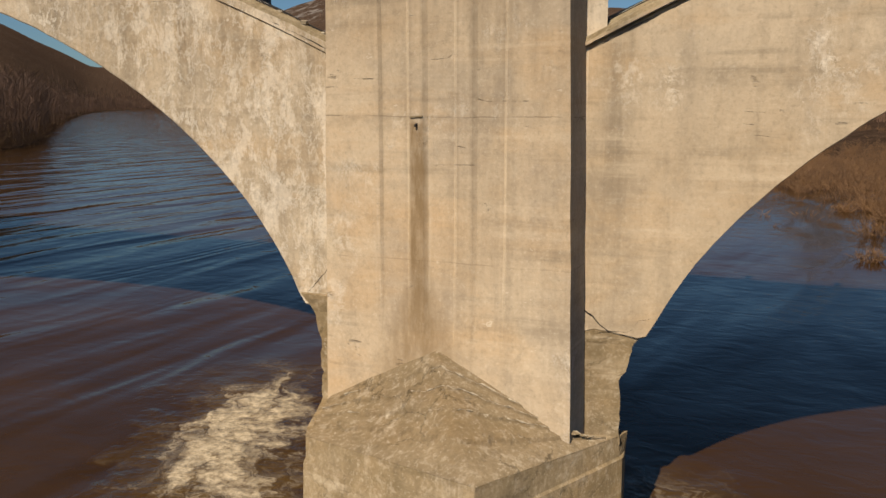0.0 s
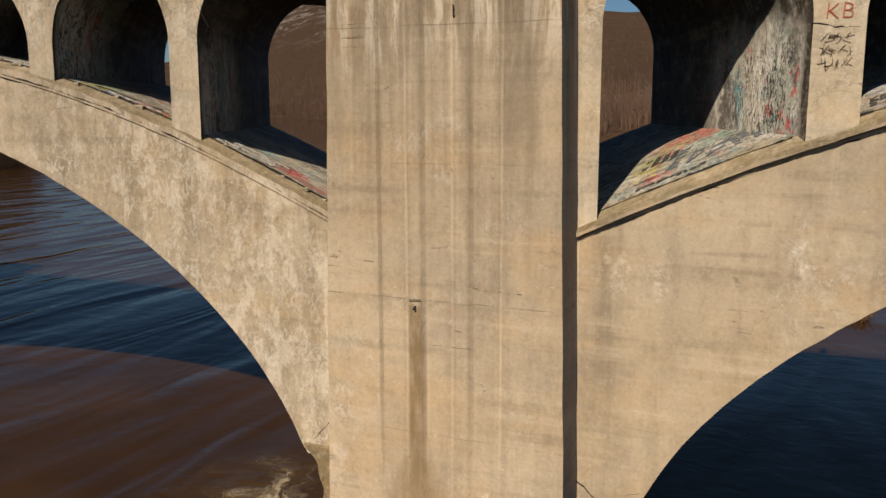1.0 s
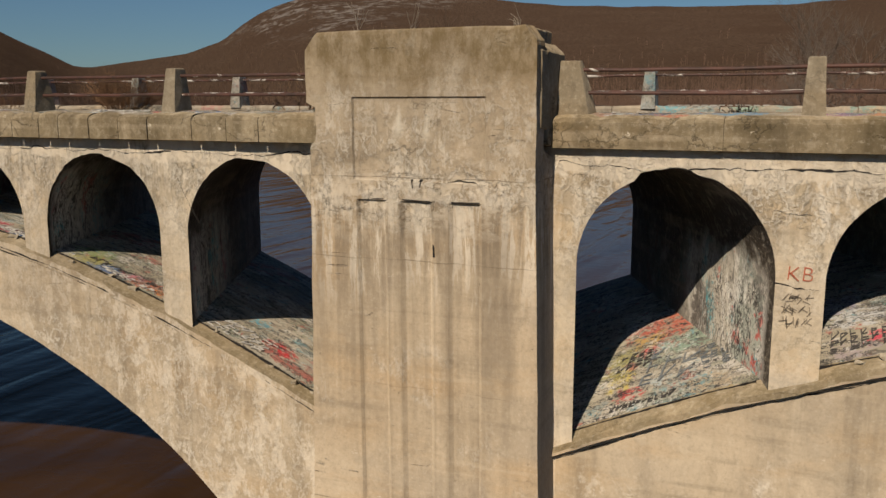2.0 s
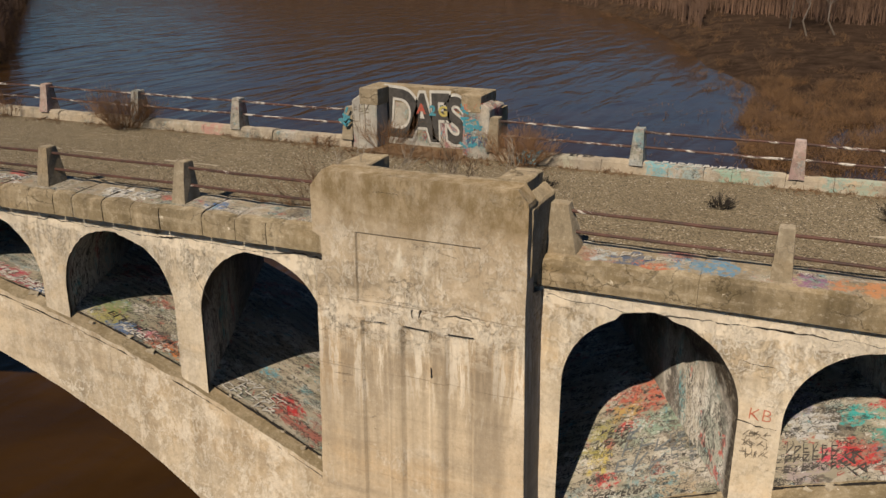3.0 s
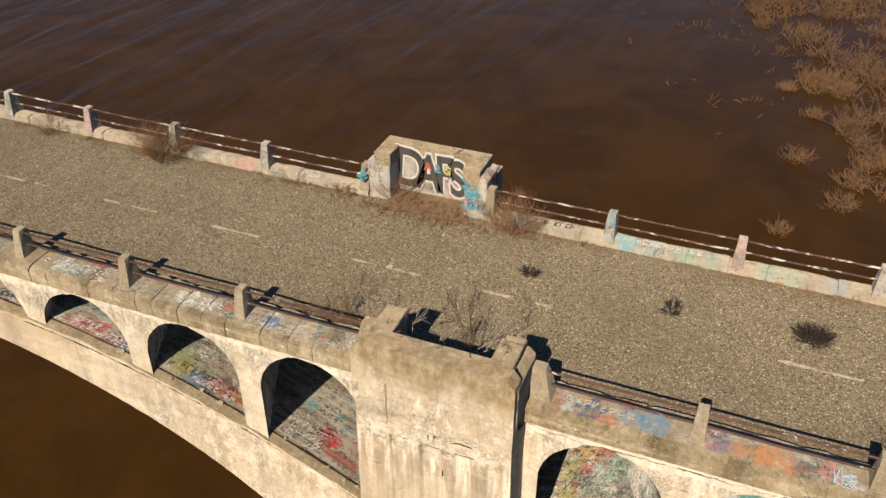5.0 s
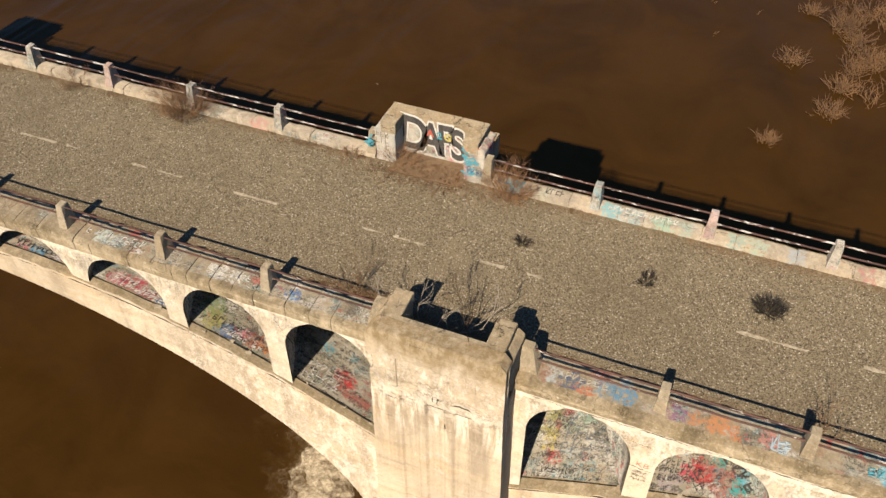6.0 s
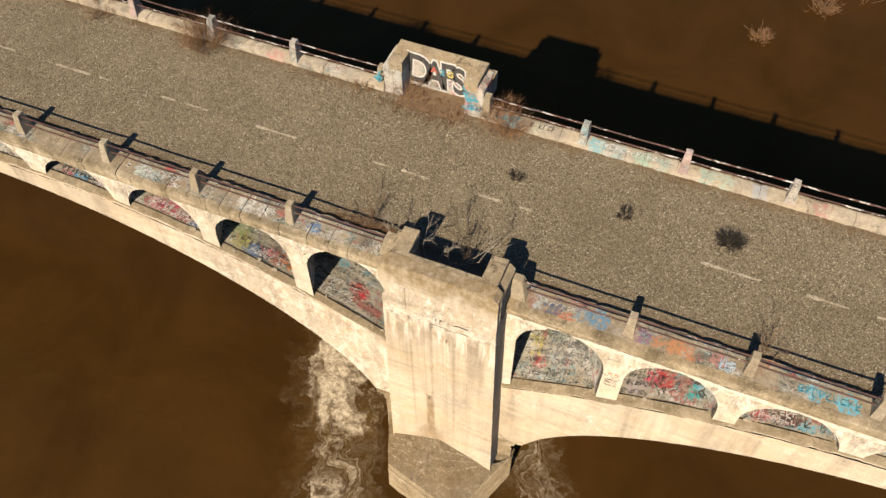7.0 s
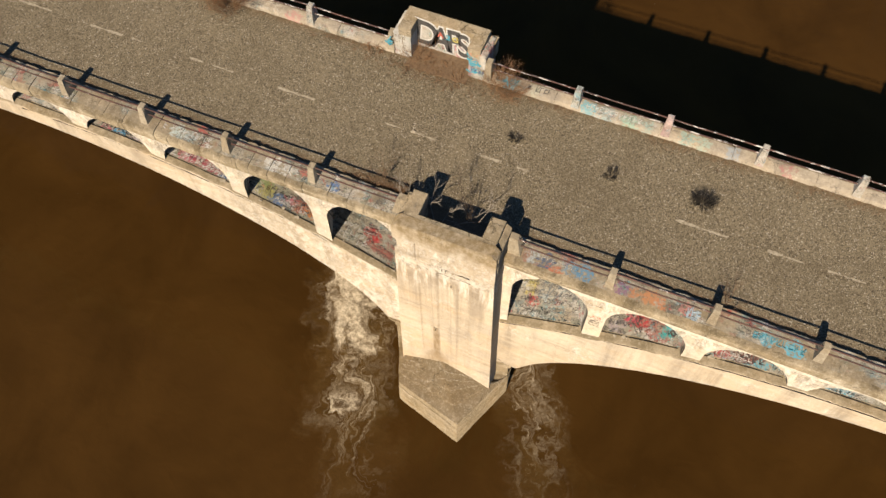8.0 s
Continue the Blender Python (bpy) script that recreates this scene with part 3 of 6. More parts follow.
def rusty_rail(name, chips):
    m, nt, b = material(name)
    pos = place(nt)
    f = cloud(nt, scaled(nt, pos, (0.8, 1, 1)), 2.2, 7, 0.7, 0.4)
    chip = step(nt, cloud(nt, scaled(nt, pos, (1.0, 3, 3), (4, 2, 7)), 1.4, 8, 0.75, 0.6), chips, chips + 0.03)
    col = blend(nt, step(nt, f, 0.4, 0.6), (0.135, 0.06, 0.042), (0.06, 0.035, 0.027))
    col = blend(nt, chip, col, (0.62, 0.58, 0.52))
    nt.links.new(col, b.inputs["Base Color"])
    b.inputs["Roughness"].default_value, b.inputs["Metallic"].default_value = 0.6, 0.15
    bumped(nt, b, f, 0.4, 0.01)
    return m


def asphalt():
    m, nt, b = material("worn_asphalt")
    pos = place(nt)
    stones = put(nt, "ShaderNodeTexVoronoi", {"Vector": pos, "Scale": 31.0, "Randomness": 1.0}, feature="F1")
    speck = put(nt, "ShaderNodeSeparateColor", {0: stones.outputs["Color"]}).outputs[0]
    chips = put(nt, "ShaderNodeTexVoronoi", {"Vector": pos, "Scale": 62.0, "Randomness": 1.0}, feature="F1")
    grit = put(nt, "ShaderNodeSeparateColor", {0: chips.outputs["Color"]}).outputs[0]
    big = cloud(nt, pos, 0.42, 5, 0.62, 0.5)
    mid = cloud(nt, pos, 2.4, 7, 0.7)
    col = blend(nt, step(nt, calc(nt, "ADD", calc(nt, "MULTIPLY", speck, 0.6), calc(nt, "MULTIPLY", grit, 0.4)), 0.2, 0.85), (0.085, 0.068, 0.044), (0.325, 0.266, 0.174))
    col = blend(nt, step(nt, speck, 0.95, 0.97, 0.0, 0.8), col, (0.62, 0.56, 0.46))
    col = blend(nt, step(nt, speck, 0.1, 0.07, 0.0, 0.7), col, (0.03, 0.024, 0.016))
    col = blend(nt, step(nt, mid, 0.5, 0.72, 0.0, 0.35), col, (0.125, 0.097, 0.058))
    col = blend(nt, step(nt, big, 0.48, 0.7, 0.0, 0.45), col, (0.14, 0.11, 0.068))
    col = blend(nt, step(nt, big, 0.45, 0.3, 0.0, 0.3), col, (0.26, 0.21, 0.135))
    x, y, z = axis(nt, pos)
    side = calc(nt, "MINIMUM", calc(nt, "SUBTRACT", y, 1.0), calc(nt, "SUBTRACT", 8.2, y))
    edge = calc(nt, "ADD", side, calc(nt, "MULTIPLY", calc(nt, "SUBTRACT", cloud(nt, pos, 1.3, 6, 0.7), 0.5), 1.7))
    col = blend(nt, step(nt, edge, 0.5, -0.1, 0.0, 0.7), col, (0.17, 0.115, 0.065))
    nt.links.new(col, b.inputs["Base Color"])
    b.inputs["Roughness"].default_value = 0.95
    b.inputs["Specular IOR Level"].default_value = 0.15
    bumped(nt, b, calc(nt, "ADD", stones.outputs["Distance"], mid), 0.8, 0.03)
    return m


def river():
    m, nt, b = material("muddy_river")
    b.inputs["Diffuse Roughness"].default_value = 0.0
    pos = place(nt)
    turn = put(nt, "ShaderNodeMapping", {"Vector": pos, "Rotation": (0, 0, radians(2))}).outputs[0]
    swell = cloud(nt, scaled(nt, turn, (0.28, 0.06, 1)), 1.0, 2, 0.4, 0.5)
    chop = cloud(nt, scaled(nt, pos, (0.7, 0.95, 1)), 1.0, 3, 0.5, 0.6)
    ripple = cloud(nt, scaled(nt, pos, (2.2, 3.0, 1)), 1.0, 3, 0.5, 0.5)
    h = calc(nt, "ADD", calc(nt, "MULTIPLY", swell, 2.7), calc(nt, "ADD", calc(nt, "MULTIPLY", chop, 0.2), calc(nt, "MULTIPLY", ripple, 0.03)))
    mud = cloud(nt, pos, 0.12, 4, 0.6, 0.8)
    col = blend(nt, step(nt, mud, 0.35, 0.68), (0.064, 0.0298, 0.0068), (0.042, 0.0194, 0.0044))
    # broken white water in the wakes on both sides of the cutwater
    x, y, z = axis(nt, pos)
    wob = calc(nt, "MULTIPLY", calc(nt, "SUBTRACT", cloud(nt, pos, 0.4, 4, 0.6), 0.5), 4.5)
    u = calc(nt, "ADD", calc(nt, "ADD", calc(nt, "MULTIPLY", x, 0.907), calc(nt, "MULTIPLY", y, 0.42)), wob)
    v = calc(nt, "ADD", calc(nt, "MULTIPLY", x, 0.42), calc(nt, "MULTIPLY", y, -0.907))
    near_l = calc(nt, "MULTIPLY", step(nt, calc(nt, "ABSOLUTE", calc(nt, "ADD", u, 5.7)), 2.7, 0.2), calc(nt, "MULTIPLY", step(nt, v, -13.0, -7.0), step(nt, v, 9.0, -2.0)))
    near_r = calc(nt, "MULTIPLY", step(nt, calc(nt, "ABSOLUTE", calc(nt, "SUBTRACT", u, 4.3)), 2.2, 0.1), calc(nt, "MULTIPLY", step(nt, v, -5.0, 0.0), step(nt, v, 10.0, 2.0)))
    near_r = calc(nt, "MULTIPLY", near_r, 0.66)
    near = calc(nt, "MAXIMUM", near_l, near_r)
    flow = put(nt, "ShaderNodeCombineXYZ", {0: calc(nt, "MULTIPLY", u, 1.15), 1: calc(nt, "MULTIPLY", v, 0.42), 2: 0.0}).outputs[0]
    froth = cloud(nt, flow, 0.8, 10, 0.7, 0.6)
    lace = calc(nt, "ABSOLUTE", calc(nt, "SUBTRACT", cloud(nt, flow, 0.75, 6, 0.6, 1.4), 0.5))
    lace = calc(nt, "MULTIPLY", step(nt, lace, 0.07, 0.0), step(nt, cloud(nt, flow, 0.6, 5, 0.6), 0.42, 0.58))
    fresh = calc(nt, "MULTIPLY", calc(nt, "MULTIPLY", step(nt, v, -2.5, -5.5), step(nt, v, -11.0, -8.5)), calc(nt, "MULTIPLY", near_l, 0.12))
    core = step(nt, calc(nt, "ADD", calc(nt, "ADD", froth, fresh), calc(nt, "MULTIPLY", near, 0.26)), 0.66, 0.8, 0.0, 1.0)
    foam = calc(nt, "MULTIPLY", calc(nt, "MAXIMUM", core, calc(nt, "MULTIPLY", lace, 0.32)), step(nt, near, 0.05, 0.5))
    foam = calc(nt, "MULTIPLY", foam, step(nt, cloud(nt, pos, 3.8, 7, 0.74), 0.3, 0.58, 0.1, 1.0))
    specks = calc(nt, "MULTIPLY", step(nt, cloud(nt, scaled(nt, pos, (1, 1, 1), (3, 6, 0)), 1.6, 9, 0.74, 0.8), 0.69, 0.76, 0.0, 0.5), step(nt, cloud(nt, pos, 0.09, 2), 0.5, 0.62))
    foam = calc(nt, "MAXIMUM", foam, specks)
    col = blend(nt, calc(nt, "MULTIPLY", calc(nt, "MULTIPLY", near, step(nt, cloud(nt, flow, 0.5, 6, 0.65, 0.8), 0.35, 0.65)), 0.9), col, (0.17, 0.105, 0.036))
    col = blend(nt, foam, col, (0.7, 0.58, 0.4))
    nt.links.new(col, b.inputs["Base Color"])
    b.inputs["Specular Tint"].default_value = (0.6, 1.0, 0.5, 1.0)
    nt.links.new(step(nt, foam, 0, 1, 0.06, 0.8), b.inputs["Roughness"])
    b.inputs["IOR"].default_value = 1.33
    b.inputs["Specular IOR Level"].default_value = 0.22
    hh = calc(nt, "ADD", h, calc(nt, "MULTIPLY", calc(nt, "MULTIPLY", near, cloud(nt, pos, 1.1, 5)), 1.6))
    bumped(nt, b, hh, 0.46, 0.3)
    return m


def hillside():
    m, nt, b = material("wooded_hillside")
    pos = place(nt)
    x, y, z = axis(nt, pos)
    trunks = cloud(nt, scaled(nt, pos, (0.2, 0.2, 0.05)), 1.0, 9, 0.78)
    big = cloud(nt, pos, 0.006, 5, 0.6)
    col = blend(nt, step(nt, trunks, 0.35, 0.68), (0.022, 0.015, 0.012), (0.13, 0.086, 0.058))
    col = blend(nt, step(nt, big, 0.42, 0.62, 0.0, 0.6), col, (0.06, 0.038, 0.026))
    rock = step(nt, cloud(nt, scaled(nt, pos, (0.03, 0.03, 0.07)), 1.0, 9, 0.75, 0.2), 0.5, 0.56)
    rock = calc(nt, "MULTIPLY", rock, step(nt, cloud(nt, scaled(nt, pos, (0.006, 0.006, 0.016)), 1.0, 4, 0.6), 0.44, 0.56))
    rock = calc(nt, "MULTIPLY", rock, calc(nt, "MULTIPLY", step(nt, z, 130.0, 170.0), calc(nt, "MULTIPLY", step(nt, x, -800.0, -950.0), step(nt, x, -1420.0, -1340.0))))
    col = blend(nt, calc(nt, "MULTIPLY", rock, 0.6), col, (0.27, 0.25, 0.23))
    nt.links.new(col, b.inputs["Base Color"])
    b.inputs["Roughness"].default_value = 1.0
    b.inputs["Specular IOR Level"].default_value = 0.0
    bumped(nt, b, trunks, 1.0, 2.0)
    return m


M_RAIL, M_CHIPPEDRAIL = rusty_rail("rusty_rail", 0.62), rusty_rail("chipped_rail_paint", 0.53)
M_ROAD, M_RIVER, M_HILL = asphalt(), river(), hillside()


# ---- mesh helpers ----
def part(name, bm, mats, parent=None, label="", smooth=False):
    me = bpy.data.meshes.new(name)
    bm.normal_update()
    bm.to_mesh(me)
    bm.free()
    for m in mats if isinstance(mats, (list, tuple)) else [mats]:
        me.materials.append(m)
    if smooth:
        me.polygons.foreach_set("use_smooth", [True] * len(me.polygons))
    ob = new(name, me)
    ob.parent = parent
    if label:
        ob["label"] = label
    return ob


def raw(name, verts, faces, mats, parent=None, label="", smooth=False):
    me = bpy.data.meshes.new(name)
    me.from_pydata(verts, [], faces)
    for m in mats if isinstance(mats, (list, tuple)) else [mats]:
        me.materials.append(m)
    if smooth:
        me.polygons.foreach_set("use_smooth", [True] * len(me.polygons))
    ob = new(name, me)
    ob.parent = parent
    if label:
        ob["label"] = label
    return ob


def thing(name, label, category, at=(0, 0, 0), group="", kind=""):
    ob = new(name)
    ob.location = at
    return tagged(ob, label, category, group, kind)


def askew(p):
    return Vector((p[0] + SKEW * p[1], p[1], p[2]))


def hull(corners, bevel=0.03, cuts=0, amp=0.0, seed=0.0, freq=2.0, faces=None):
    """A closed block from eight corners (bottom four, then top four, both counter-clockwise), edges bevelled and worn."""
    bm = bmesh.new()
    v = [bm.verts.new(c) for c in corners]
    n = len(v) // 2
    bm.faces.new(v[:n][::-1])
    bm.faces.new(v[n:])
    for i in range(n):
        j = (i + 1) % n
        bm.faces.new((v[i], v[j], v[n + j], v[n + i]))
    bmesh.ops.recalc_face_normals(bm, faces=bm.faces)
    if cuts:
        for _ in range(cuts):
            lengths = [e for e in bm.edges if e.calc_length() > 0.22]
            bmesh.ops.subdivide_edges(bm, edges=lengths, cuts=1, use_grid_fill=True)
    if bevel:
        sharp = [e for e in bm.edges if len(e.link_faces) == 2 and e.calc_face_angle(0) > 0.3]
        bmesh.ops.bevel(bm, geom=sharp, offset=bevel, segments=1, affect="EDGES", clamp_overlap=True)
    if amp:
        for w in bm.verts:
            c = w.co
            edge = max((e.calc_face_angle(0) for e in w.link_edges if len(e.link_faces) == 2), default=0)
            k = amp * (2.2 if edge > 0.3 else 0.6)
            w.co += Vector((fbm(c.x + seed, c.y, c.z, freq), fbm(c.x, c.y + 7 + seed, c.z, freq), fbm(c.x, c.y, c.z + 13 + seed, freq))) * k
    return bm


def block(x0, x1, y0, y1, z0, z1, **k):
    return hull([(x0, y0, z0), (x1, y0, z0), (x1, y1, z0), (x0, y1, z0), (x0, y0, z1), (x1, y0, z1), (x1, y1, z1), (x0, y1, z1)], **k)


def twigs(verts, faces, root, tip, r0, r1):
    """One tapered three-sided stem added to the lists."""
    d = (tip - root)
    if d.length < 1e-4:
        return
    d.normalize()
    a = d.orthogonal().normalized()
    b = d.cross(a)
    n = len(verts)
    for p, r in ((root, r0), (tip, r1)):
        for k in range(3):
            q = 2.0944 * k
            verts.append(p + (a * math.cos(q) + b * math.sin(q)) * r)
    for k in range(3):
        j = (k + 1) % 3
        faces.append((n + k, n + j, n + 3 + j, n + 3 + k))


def branch(verts, faces, rng, root, way, length, r, depth, spread=0.6, kids=3):
    mid = root + way * length * 0.5 + Vector((rng.uniform(-1, 1), rng.uniform(-1, 1), rng.uniform(-0.5, 0.5))) * length * 0.07
    tip = mid + (way + Vector((rng.uniform(-1, 1), rng.uniform(-1, 1), rng.uniform(-0.6, 0.9))) * 0.22).normalized() * length * 0.5
    twigs(verts, faces, root, mid, r, r * 0.8)
    twigs(verts, faces, mid, tip, r * 0.8, r * 0.55)
    if depth <= 0:
        return
    for k in range(kids):
        f = rng.uniform(0.35, 1.0)
        p = root.lerp(mid, f * 2) if f < 0.5 else mid.lerp(tip, f * 2 - 1)
        w = (way + Vector((rng.uniform(-1, 1), rng.uniform(-1, 1), rng.uniform(-0.4, 0.8))) * spread * 1.4).normalized()
        branch(verts, faces, rng, p, w, length * rng.uniform(0.5, 0.75), r * 0.6, depth - 1, spread, kids)


def shrub(name, at, height, stems, depth, label, mat=None, r=0.012, lean=0.6, wide=0.3, seed=1, kids=3, category="shrub", group=""):
    rng = random.Random(seed)
    verts, faces = [], []
    for _ in range(stems):
        q, d = rng.uniform(0, 6.283), math.sqrt(rng.random())
        p = Vector((math.cos(q) * wide * d, math.sin(q) * wide * d, -0.03))
        w = Vector((math.cos(q) * lean * d + rng.uniform(-0.4, 0.4), math.sin(q) * lean * d + rng.uniform(-0.4, 0.4), 1)).normalized()
        branch(verts, faces, rng, p, w, height * rng.uniform(0.45, 0.75), r, depth, 0.6, kids)
    ob = raw(name, verts, faces, mat or M_TWIG)
    ob.location = at
    return tagged(ob, label, category, group)


# ---- terrain and river ----
BANK = [(-180, 420), (-150, 300), (-120, 110), (-90, 62), (-50, 70), (-20, 116), (-4.5, 130), (0, 144), (4, 175), (6, 215), (11, 345), (20, 560), (29, 680), (33, 1000), (38, 1500), (42, 1700), (44, 1400), (45.8, 1000), (47, 620), (48.2, 390), (49.4, 265), (50.6, 195), (54, 160), (65, 135), (90, 120), (130, 160), (150, 320), (180, 420)]
RIDGE = [(-180, 3.0), (-90, 4.0), (-30, 5.7), (-4, 5.9), (1, 5.75), (7.6, 5.7), (14.7, 5.95), (20, 6.35), (26, 6.8), (31, 6.6), (32.8, 6.1), (34.3, 5.5), (35.7, 4.6), (36.7, 3.75), (38.8, 2.95), (41.8, 2.5), (44.5, 2.05), (45.4, 2.05), (46.7, 2.65), (48.2, 3.4), (49.7, 4.2), (53, 5.6), (60, 6.5), (90, 5), (180, 3.0)]
HILL_R = 2400.0


def table(rows, a):
    for (a0, v0), (a1, v1) in zip(rows, rows[1:]):
        if a0 <= a <= a1:
            return v0 + (v1 - v0) * (a - a0) / (a1 - a0)
    return rows[-1][1]


def ground_height(a, r):
    rb = table(BANK, a)
    th = radians(a)
    x, y = -math.sin(th) * r, math.cos(th) * r
    if r < rb:
        return WATER - min(3.0, (rb - r) * 0.06)
    rise = min(1.0, (r - rb) / 60.0)
    h = WATER + 3.35 * rise + 1.0 * fbm(x, y, 0, 0.02)* rise
    top = 15.0 + math.tan(radians(table(RIDGE, a))) * HILL_R
    f = max(0.0, min(1.0, (r - rb - 90) / max(200.0, HILL_R - rb - 90)))
    f = f ** 1.45
    return h + (top - h) * f + fbm(x, y, 3, 0.006, 5) * 22 * f * (1 - 0.75 * f)


def terrain():
    angles = []
    a = -180.0
    while a < 180:
        angles.append(a)
        a += 0.5 if -12 <= a <= 60 else 4.0
    verts, faces = [(0, 0, WATER - 3)], []
    rs = [20, 40] + [55 * 1.058 ** k for k in range(67)] + [HILL_R, HILL_R + 350, 4200]
    cols = []
    for a in angles:
        col = []
        for k, r in enumerate(rs):
            th = radians(a)
            z = ground_height(a, min(r, HILL_R))
            if r > HILL_R:
                z = z * (0.7 if r < 3000 else 0.0)
            col.append(len(verts))
            verts.append((-math.sin(th) * r, math.cos(th) * r, z))
        cols.append(col)
    for c0, c1 in zip(cols, cols[1:] + cols[:1]):
        faces.append((0, c0[0], c1[0]))
        for k in range(len(c0) - 1):
            faces.append((c0[k], c0[k + 1], c1[k + 1], c1[k]))
    ob = raw("ground", verts, faces, M_HILL, smooth=True)
    return tagged(ob, "leafless brown wooded hills and river banks in winter", "hillside", kind="structure")


terrain()


def river_sheet():
    verts, faces = [], []
    rs = [0.0] + [2.0 * 1.12 ** k for k in range(60)]
    rs = [r for r in rs if r < 1250] + [1400, 1650, 1950]
    n = 96
    for r in rs:
        for k in range(n):
            t = 2 * math.pi * k / n
            x, y = r * math.cos(t), r * math.sin(t)
            amp = 0.05 if r < 120 else 0.0
            verts.append((x, y, WATER + amp * fbm(x, y * 0.5, 0, 0.25)))
    for i in range(len(rs) - 1):
        for k in range(n):
            j = (k + 1) % n
            faces.append((i * n + k, (i + 1) * n + k, (i + 1) * n + j, i * n + j))
    ob = raw("water", verts, faces, M_RIVER, smooth=True)
    return tagged(ob, "muddy brown river with foam in the bridge's wake", "river", kind="structure")


river_sheet()

# ---- the bridge ----
bridge = thing("bridge", "abandoned graffiti-covered concrete open-spandrel arch bridge over a river", "bridge", kind="structure")
CENTRES = [4.42 + 4.2 * k for k in range(9)]
RAD, SPRING, SOFFIT = 1.71, 12.05, 14.15


def floor_z(x):
    """Top of the arch ring at x from the pier's middle."""
    x = abs(x)
    if x > SPAN / 2:
        x = SPAN - x
    x = min(x, 18.8)
    return 7.3 + 0.565 * x - 0.0150 * x * x


def face_y(side):
    """The facade steps back a little on one side of the pier."""
    return 0.13 if side < 0 else 0.0


def ledge_z(x, side):
    return floor_z(x) - (0.15 if side < 0 else 0.0)


def soffit_z(x):
    x = abs(x)
    if x > SPAN / 2:
        x = SPAN - x
    return 1.0 + 10.27 * math.sqrt(max(0.0, 1 - ((23.0 - x) / 19.8) ** 2))


def loft(name, sections, mats, parent, pick=None, label=""):
    """A solid lofted through closed sections that all have the same count of points; pick gives each side's material."""
    verts, faces, idx = [], [], []
    n = len(sections[0])
    for s in sections:
        verts += [tuple(p) for p in s]
    for i in range(len(sections) - 1):
        for k in range(n):
            j = (k + 1) % n
            faces.append((i * n + k, i * n + j, (i + 1) * n + j, (i + 1) * n + k))
            idx.append(pick[k] if pick else 0)
    faces.append(tuple(range(n))[::-1])
    faces.append(tuple((len(sections) - 1) * n + k for k in range(n)))
    idx += [0, 0]
    me = bpy.data.meshes.new(name)
    me.from_pydata(verts, [], faces)
    for m in mats:
        me.materials.append(m)
    me.polygons.foreach_set("material_index", idx)
    bm = bmesh.new()
    bm.from_mesh(me)
    bmesh.ops.recalc_face_normals(bm, faces=bm.faces)
    bm.to_mesh(me)
    bm.free()
    ob = new(name, me)
    ob.parent = parent
    if label:
        ob["label"] = label
    return ob


def arch(side):
    """One whole arch ring from pier to pier, with its soffit and floor."""
    secs, x = [], 2.15
    xs = []
    while x < SPAN - 2.1:
        xs.append(x)
        x += 0.16 if (x < 9 or x > SPAN - 9) else 0.3
    xs.append(SPAN - 2.15)
    for x in xs:
        e = min(x, SPAN - x)
        top = ledge_z(x, side) - (0.4 if side < 0 else 0.3)
        fy = face_y(side)
        low = soffit_z(e) if e > 3.75 else 3.2
        if e <= 3.75:
            low = 3.15 + 0.12 * fbm(x, side, 0, 2.5)
        if side < 0:
            low -= 0.13
        X = x * side
        j = lambda k: 0.018 * fbm(X, k * 3.1, 1.0, 3.0)
        low += j(1)
        mid = low + (top - low) * 0.5
        s = [(X, fy + j(2) * 0.3, low + 0.03), (X, fy, mid), (X, fy + j(3) * 0.3, top), (X, WIDE, top), (X, WIDE, mid), (X, WIDE, low + 0.03), (X, WIDE - 0.04, low), (X, fy + 0.04, low)]
        secs.append([askew(p) for p in s])
    return loft("arch", secs, [M_RING], bridge, label="pale streaked concrete arch ring")


def ledge(side):
    """The slab on the ring that floors the side arches, its lip a little proud above a dark joint."""
    secs, x, xs = [], 2.2, []
    while x < SPAN - 2.2:
        xs.append(x)
        x += 0.14
    fy, thick = face_y(side), 0.41 if side < 0 else 0.25
    for x in xs:
        X = x * side
        z = ledge_z(x, side)
        plate = noise.cell(Vector((x / 1.35 + 0.4 * side, 3.3 * side, 0.5)))
        w = 0.035 * fbm(X, 0, 5, 1.7) + 0.016 * fbm(X, 0, 9, 7.0) + 0.03 * plate
        chip = max(0.0, fbm(X, 3, 2, 1.9)) * 0.09
        f = fy - (0.045 if side < 0 else 0.085) + w * (0.6 if side < 0 else 1.0)
        s = [(X, f, z - thick), (X, f - 0.01, z - 0.2 + w), (X, f + 0.05 + chip, z - 0.12 + 0.7 * w), (X, fy + 0.3 + 0.5 * chip, z - 0.02 + 0.4 * w), (X, WIDE - 0.3, z), (X, WIDE + 0.08, z), (X, WIDE + 0.08, z - thick), (X, WIDE - 0.1, z - thick - 0.04), (X, fy + 0.07, z - thick - 0.04)]
        secs.append([askew(p) for p in s])
    return loft("ledge", secs, [M_RING, M_FLOOR, M_LIP], bridge, pick=[0, 2, 2, 1, 1, 0, 0, 0, 0], label="graffiti-painted ledge over the arch ring")


def i_bay(x):
    return min(range(len(CENTRES)), key=lambda i: abs(CENTRES[i] - x))


